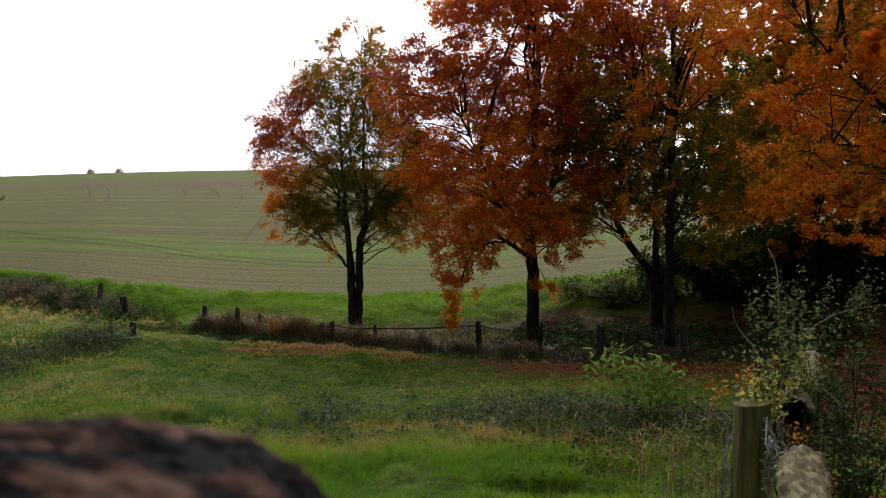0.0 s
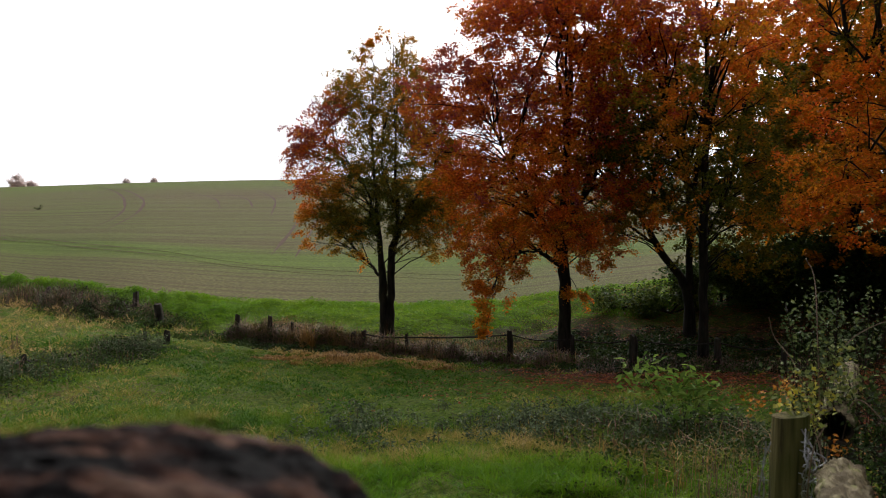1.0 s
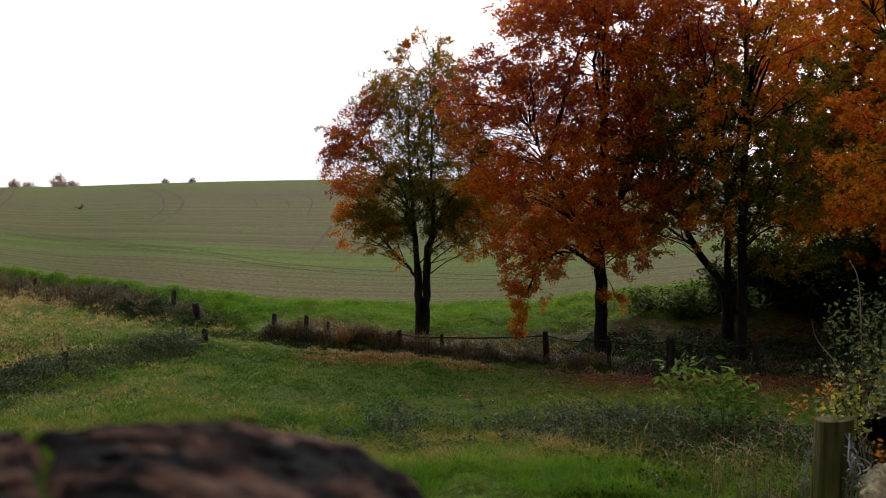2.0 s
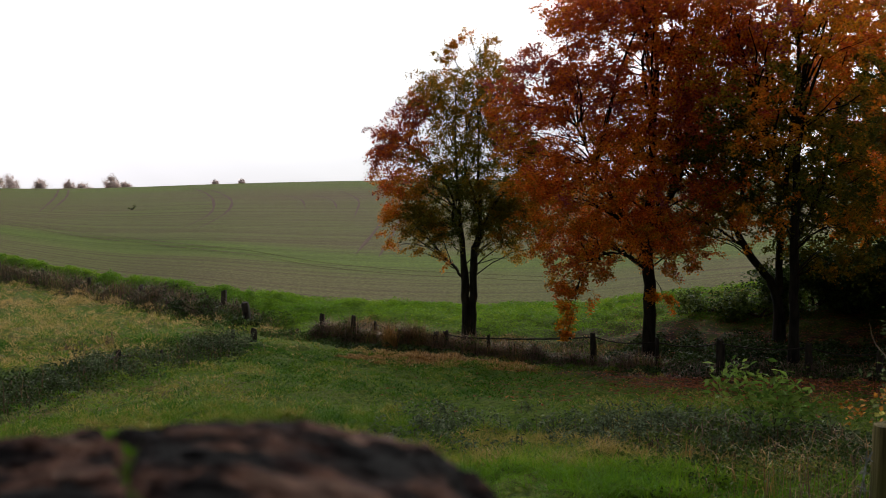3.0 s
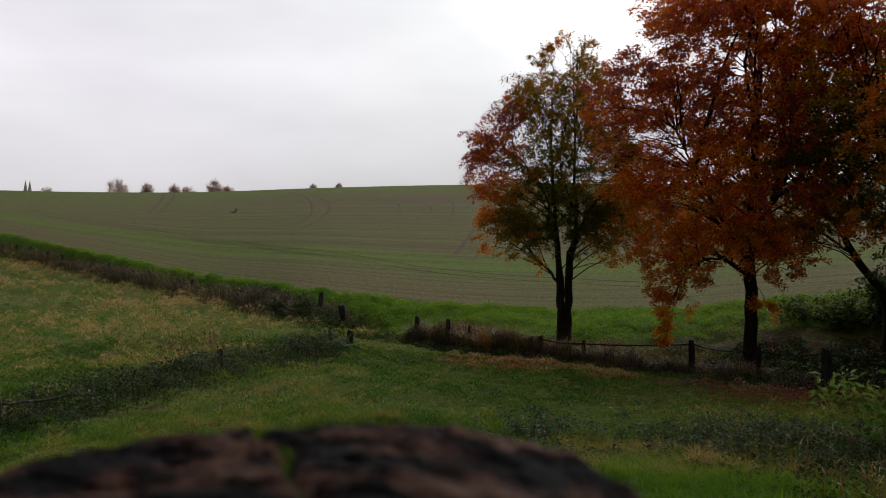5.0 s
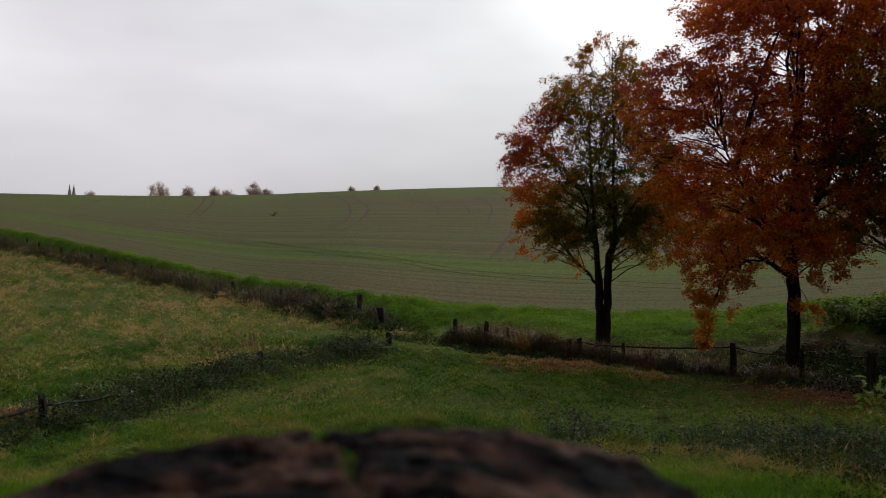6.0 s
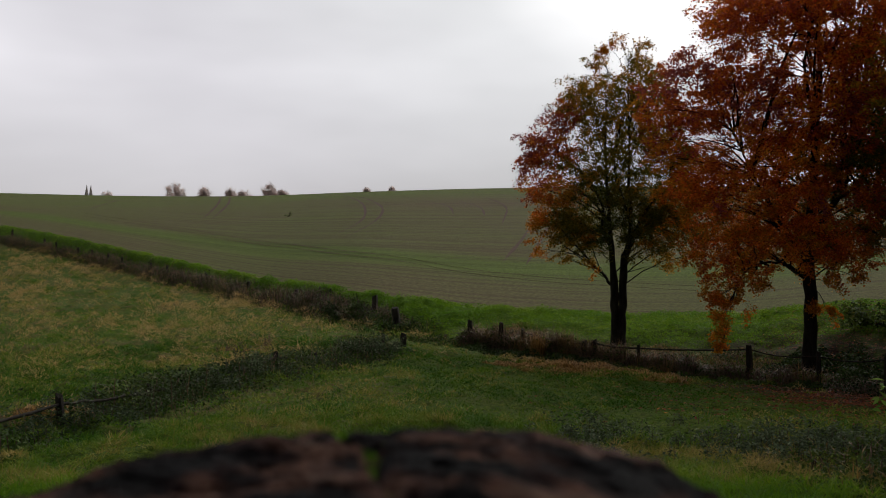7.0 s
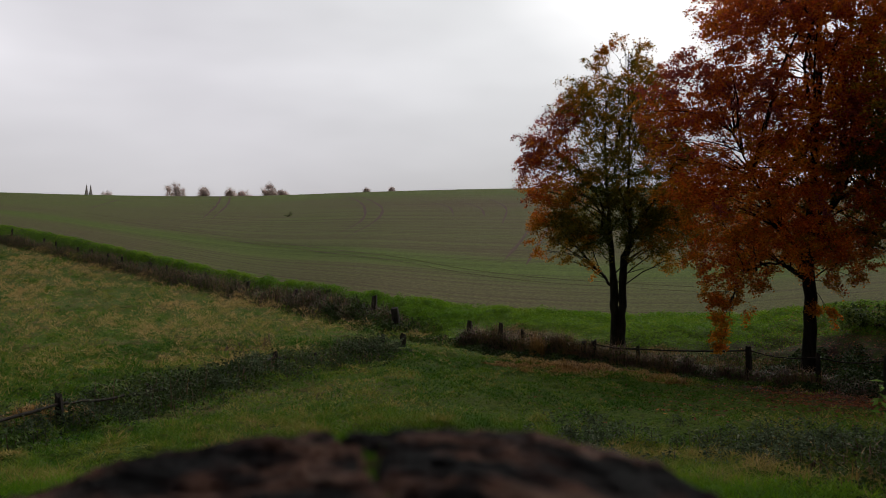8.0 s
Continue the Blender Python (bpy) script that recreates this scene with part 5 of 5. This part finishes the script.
# ---- close by: the old post in front of the lens ----
def old_stump():
    """A thick, rotten post top with a mossy split, standing just in front of the eye."""
    cx, cy, r, n, m = -0.236, 0.4, 0.2, 200, 110
    arch_x = [-0.47, -0.425, -0.39, -0.335, -0.27, -0.2, -0.145, -0.09, -0.066, -0.05, -0.03]
    arch_z = [1.3, 1.352, 1.369, 1.387, 1.4, 1.407, 1.409, 1.4, 1.392, 1.38, 1.32]

    def gap(x, y):
        """How far a place lies from the split that crosses the top."""
        return x + 0.194 + 0.55 * (y - 0.355) + 0.004 * math.sin(y * 60)

    v = []
    for i in range(m + 1):
        s = i / m
        lid = s < 0.75
        u = min(1.0, s / 0.75)
        for k in range(n):
            a = 2 * math.pi * k / n
            rr = r * u * (1 + 0.05 * noise.fractal(Vector((math.cos(a) * 2.2, math.sin(a) * 2.2, 3.0)), 1.0, 2.0, 4))
            x, y = cx + rr * math.cos(a), cy + rr * math.sin(a)
            z = float(np.interp(x, arch_x, arch_z)) + 0.035 * (0.42 - y) - 1.1 * max(0.0, y - 0.43) ** 1.5 - 0.03 * u ** 8
            if not lid:
                z -= (s - 0.75) * 4 * 1.5
            strata = abs(noise.fractal(Vector((x * 9, y * 34, z * 6 + 5)), 0.8, 2.0, 4))
            crag = noise.fractal(Vector((x * 38, y * 52, z * 40)), 0.7, 2.0, 5)
            split = math.exp(-(gap(x, y) / 0.004) ** 2) * max(0.0, min(1.0, (0.47 - y) / 0.05))
            pit = math.exp(-((x + 0.113) / 0.011) ** 2 - ((y - 0.302) / 0.014) ** 2) + math.exp(-((x + 0.255) / 0.03) ** 2 - ((y - 0.335) / 0.022) ** 2)
            keep = 1 if lid else 0.15
            z += keep * (0.004 - 0.02 * max(0.0, 0.22 - strata) + 0.004 * crag - 0.011 * split - 0.014 * pit)
            w = 1 + (0.05 * noise.fractal(Vector((math.cos(a) * 4, math.sin(a) * 4, z * 14)), 0.9, 2.0, 4) if s > 0.6 else 0)
            v.append((cx + (x - cx) * w, cy + (y - cy) * w, max(z, -0.2)))
    f = [(i * n + k, (i + 1) * n + k, (i + 1) * n + (k + 1) % n, i * n + (k + 1) % n) for i in range(m) for k in range(n)]
    post = thing("old_post", "thick rotten brown wooden post with a cracked mossy top", "post", at=(cx, cy, 0))
    body = part_of("post_body", mesh_of("post_body", v, f, STUMPWOOD, smooth=True), post)
    top = np.array(v[: int(0.7 * m) * n])
    gaps = top[:, 0] + 0.194 + 0.55 * (top[:, 1] - 0.355) + 0.004 * np.sin(top[:, 1] * 60)
    near = top[(np.abs(gaps) < 0.0045) & (top[:, 1] < 0.45) & (top[:, 1] > 0.27)]
    rng = np.random.default_rng(12)
    roots = near[rng.integers(0, len(near), 240)] + rng.normal(0, 0.0015, (240, 3)) * [1, 1, 0]
    w, g, t = blades(rng, roots, 0.0035, 0.001, np.full(240, 0.05), 0.6, True)
    part_of("moss", mesh_of("moss", w, g, LUSH, t), body, "green moss in the split", "stuff")
    return post


old_stump()

# the pale fence post with its wire, and the logs behind it
NB, NE = 17.9, -10.08
post_at = aim(NB, NE, 3.0)
near_post = thing("corner_post", "pale algae-stained round wooden post with loose barbed wire", "fence post", at=(post_at[0], post_at[1], float(land(post_at[0], post_at[1]))))
v, f = [], []
rngp = np.random.default_rng(9)
for i in range(14):
    s = i / 13
    for k in range(24):
        a = 2 * math.pi * k / 24
        r = 0.057 * (1.05 - 0.07 * s) * (1 + 0.025 * math.sin(5 * a + 1) + 0.03 * noise.noise(Vector((math.cos(a) * 2, math.sin(a) * 2, s * 3)))) * (0.94 if i == 13 else 1)
        base = near_post.location.z - 0.2
        v.append((post_at[0] + r * math.cos(a) - 0.02 * (1 - s), post_at[1] + r * math.sin(a), base + (post_at[2] - base) * s + (0.006 * math.cos(a) if i > 11 else 0)))
f = [(i * 24 + k, i * 24 + (k + 1) % 24, (i + 1) * 24 + (k + 1) % 24, (i + 1) * 24 + k) for i in range(13) for k in range(24)]
me = bpy.data.meshes.new("shaft")
me.from_pydata(v, [], f + [tuple(13 * 24 + k for k in range(24))])
me.materials.append(POSTWOOD)
part_of("shaft", me, near_post)


def wire_strand(points, radius=0.0022):
    pts = np.array(points, float)
    s = np.linspace(0, 1, len(pts))
    q = np.linspace(0, 1, 8 * len(pts))
    line = np.stack([spline(q, s, pts[:, k]) for k in range(3)], -1)
    paths = [(line, np.full(len(q), radius))]
    for i in range(4, len(q) - 2, 7):
        w = np.cross(line[i + 1] - line[i], [0.3, 0.8, 0.5])
        w = w / (np.linalg.norm(w) + 1e-9) * 0.012
        paths.append((np.stack([line[i] - w, line[i] + w]), np.array([0.0015, 0.001])))
    v, f = tubes(paths, 5)
    part_of("barbed_wire", mesh_of("barbed_wire", v, f, WIRE), near_post, "dull grey barbed wire")


for k in range(7):
    j = rngp.normal(0, 0.018, (5, 3))
    wire_strand(np.array([aim(18.67, -11.39, 2.93), aim(18.97, -12.29, 2.9), aim(19.16, -13.18, 2.88), aim(18.87, -14.11, 2.9), aim(19.12, -15.58, 2.9)]) + j)
for k in range(2):
    wire_strand(np.array([aim(16.72, -11.67, 2.95), aim(16.48, -12.76, 2.95), aim(16.37, -13.99, 2.94), aim(16.2, -15.82, 2.94)]) + rngp.normal(0, 0.004, (4, 3)))


def log(name, label, a, b, radius, hollow, seed):
    """A knobbly fallen log between two points; its near end is hollow, or broken off unevenly."""
    rng = np.random.default_rng(seed)
    a, b = np.asarray(a, float), np.asarray(b, float)
    top = thing(name, label, "log", "logs of the old fence", at=tuple(a))
    w = (b - a) / np.linalg.norm(b - a)
    u = np.cross(w, [0, 0, 1])
    u /= np.linalg.norm(u)
    t = np.cross(w, u)
    far, rings, sides = np.linalg.norm(b - a), 70, 36
    v = []
    for i in range(rings):
        s = (i / (rings - 1)) ** 1.6
        for k in range(sides):
            g = 2 * math.pi * k / sides
            q = Vector((math.cos(g) * 2.0 + seed, math.sin(g) * 2.0, s * far * 11))
            r = radius * (1 + 0.3 * noise.fractal(q, 0.8, 2.0, 4) - 0.16 * abs(noise.noise(q * 1.6)) + 0.08 * noise.noise(q * 4.5))
            if not hollow:
                r *= min(1.0, 0.25 + 0.75 * (s * far / (1.1 * radius)) ** 0.5)
            back = 0.35 * radius * noise.noise(Vector((math.cos(g) * 2, math.sin(g) * 2, seed))) if i == 0 else 0
            v.append(a + w * (s * far + back) + r * (math.cos(g) * u + math.sin(g) * t))
    f = [(i * sides + k, i * sides + (k + 1) % sides, (i + 1) * sides + (k + 1) % sides, (i + 1) * sides + k) for i in range(rings - 1) for k in range(sides)]
    body = part_of("log_body", mesh_of("log_body", v, f, LOGWOOD, smooth=True), top)
    if hollow:
        rim = [v[k] for k in range(sides)]
        inner = []
        for s, k2 in ((0.0, 1.0), (0.004, 0.86), (0.05, 0.8), (0.2, 0.7), (0.45, 0.05)):
            inner += [tuple(a + w * s + (np.array(p) - a) * k2) for p in rim]
        f = [(i * sides + k, (i + 1) * sides + k, (i + 1) * sides + (k + 1) % sides, i * sides + (k + 1) % sides) for i in range(4) for k in range(sides)]
        part_of("hollow", mesh_of("hollow", inner, f, TWIG, smooth=True), body, "rotted dark hollow end")
    else:
        mid = a - w * 0.01
        me = bpy.data.meshes.new("broken_end")
        me.from_pydata([tuple(v[k]) for k in range(sides)] + [tuple(mid)], [], [(k, (k + 1) % sides, sides) for k in range(sides)])
        me.materials.append(LOGWOOD)
        part_of("broken_end", me, body)
    return top


log("hollow_log", "pale lichened log rail with a dark hollow end", aim(20.18, -10.62, 3.35), aim(20.94, -7.57, 5.6), 0.058, True, 3)
log("mossy_log", "pale lichen-covered log rail with a worn end", aim(20.55, -13.13, 2.9), aim(21.04, -17.72, 2.0), 0.062, False, 4)
for a, b, s in ((aim(20.18, -10.62, 3.35), aim(20.94, -7.57, 5.6), 0.93), (aim(20.55, -13.13, 2.9), aim(21.04, -17.72, 2.0), 0.3), (aim(20.55, -13.13, 2.9), aim(21.04, -17.72, 2.0), 0.95), (aim(20.18, -10.62, 3.35), aim(20.94, -7.57, 5.6), 0.12)):
    p = a + (b - a) * s
    g = float(land(p[0], p[1]))
    tagged(fence_post((p[0], p[1], g), p[2] - g - 0.02, 0.04, (0, 0), 140 + int(s * 10), None, "prop_post"), "short dark wooden post that carries a log rail", "post", "posts of the log rails")


# brambles over the corner post
def near_lobes(rows):
    return [(aim(b, e, d), r, t) for b, e, d, r, t in rows]


foot = aim(19.81, -12.53, 3.6)
foot[2] = float(land(foot[0], foot[1]))
bramble = bush("bramble_bush", "grey-green bramble bush climbing over the corner post", near_lobes([
    (19.28, -3.6, 3.7, 0.11, 0.5), (17.7, -4.4, 3.8, 0.07, 0.5), (20.31, -3.3, 3.9, 0.11, 0.45), (19.74, -4.98, 3.6, 0.12, 0.5), (19.01, -6.1, 3.5, 0.1, 0.5), (21.92, -3.83, 3.8, 0.12, 0.45),
    (23.2, -3.55, 3.9, 0.11, 0.45), (23.9, -3.47, 3.9, 0.08, 0.45), (23.22, -6.24, 3.7, 0.09, 0.45), (20.92, -5.1, 3.9, 0.11, 0.4), (20.06, -7.3, 3.5, 0.1, 0.6), (17.67, -7.72, 3.5, 0.06, 0.5)]),
    701, 0.02, 6000, foot, mat=BRAMBLE, category="bramble", stem=0.004, aspect=0.5)
bush("bramble_bush", "yellow-green bramble leaves hanging over the post and log", near_lobes([
    (18.28, -8.88, 3.1, 0.06, 0.85), (19.11, -7.97, 3.3, 0.07, 0.8), (17.92, -9.4, 3.0, 0.04, 0.85), (20.5, -7.13, 3.5, 0.08, 0.7), (19.75, -6.39, 3.4, 0.09, 0.7), (21.52, -7.54, 3.7, 0.08, 0.6)]),
    704, 0.02, 4500, foot, mat=BRAMBLE, category="bramble", stem=0.003)
for k, row in enumerate([[(19.81, -12.53, 3.5), (20.35, -6.98, 3.6), (22.07, -5.06, 3.7), (24.54, -4.36, 3.8)], [(19.51, -12.55, 3.4), (19.31, -6.4, 3.5), (19.13, -2.64, 3.7), (18.67, -1.39, 3.8)],
                         [(20.4, -12.18, 3.4), (21.25, -9.09, 3.4), (22.99, -10.48, 3.3), (24.55, -12.42, 3.2)], [(19.66, -12.54, 3.3), (18.27, -7.7, 3.5), (17.04, -5.85, 3.6), (16.73, -4.75, 3.6)],
                         [(18.7, -15.62, 2.85), (18.86, -13.51, 2.85), (19.15, -11.67, 2.86), (19.79, -10.4, 2.9)]]):
    pts = np.array([aim(b, e, d) for b, e, d in row])
    q = np.linspace(0, 1, 24)
    line = np.stack([spline(q, np.linspace(0, 1, 4), pts[:, i]) for i in range(3)], -1)
    v, f = tubes([(line, np.linspace(0.0026, 0.0012, 24))], 6)
    part_of("stem", mesh_of("stem", v, f, DRY, np.full(len(f), 0.45), True), bramble, "long bare arching stem")
bush("ivy_bush", "dark green ivy and bramble beside the logs", near_lobes([
    (22.69, -9.9, 3.4, 0.15, 0.2), (23.84, -11.31, 3.3, 0.16, 0.15), (22.72, -12.29, 3.2, 0.15, 0.15), (24.15, -13.63, 3.0, 0.17, 0.2), (22.74, -14.06, 3.1, 0.14, 0.15), (22.13, -11.15, 3.4, 0.12, 0.2), (24.38, -9.18, 3.6, 0.14, 0.2), (25.24, -12.06, 3.3, 0.18, 0.2), (21.83, -9.05, 3.6, 0.11, 0.3)]),
    702, 0.017, 11000, aim(23.88, -15.1, 3.2), category="ivy", stem=0.005)
bush("elder_shrub", "fresh green leafy shoots in the shaded pasture", near_lobes([
    (9.54, -7.99, 11.2, 0.17, 0.78), (10.29, -8.46, 11.2, 0.2, 0.75), (11.9, -8.64, 11.2, 0.22, 0.72), (13.33, -8.91, 11.2, 0.18, 0.7), (12.38, -9.83, 11.2, 0.2, 0.65), (13.81, -9.94, 11.3, 0.17, 0.6)]),
    703, 0.12, 2200, spot(12.3, 11.3), mat=SHOOTS, category="shrub", stem=0.004, aspect=0.4)
for b, e, d, k in ((17.61, -8.73, 3.3, 0), (15.9, -9.53, 3.6, 1), (20.34, -11.82, 3.25, 2)):
    p = aim(b, e, d)
    rngl = np.random.default_rng(800 + k)
    v, f, t = leaves(rngl, p + rngl.normal(0, 0.02, (44, 3)), 0.018, 1.4, np.full(44, 0.9 if k else 1.3))
    tagged(new("autumn_sprig", mesh_of("autumn_sprig", v, f, LITTER, t)), "small cluster of orange withered leaves caught in the brambles", "withered leaves", "withered leaf clusters", "stuff")
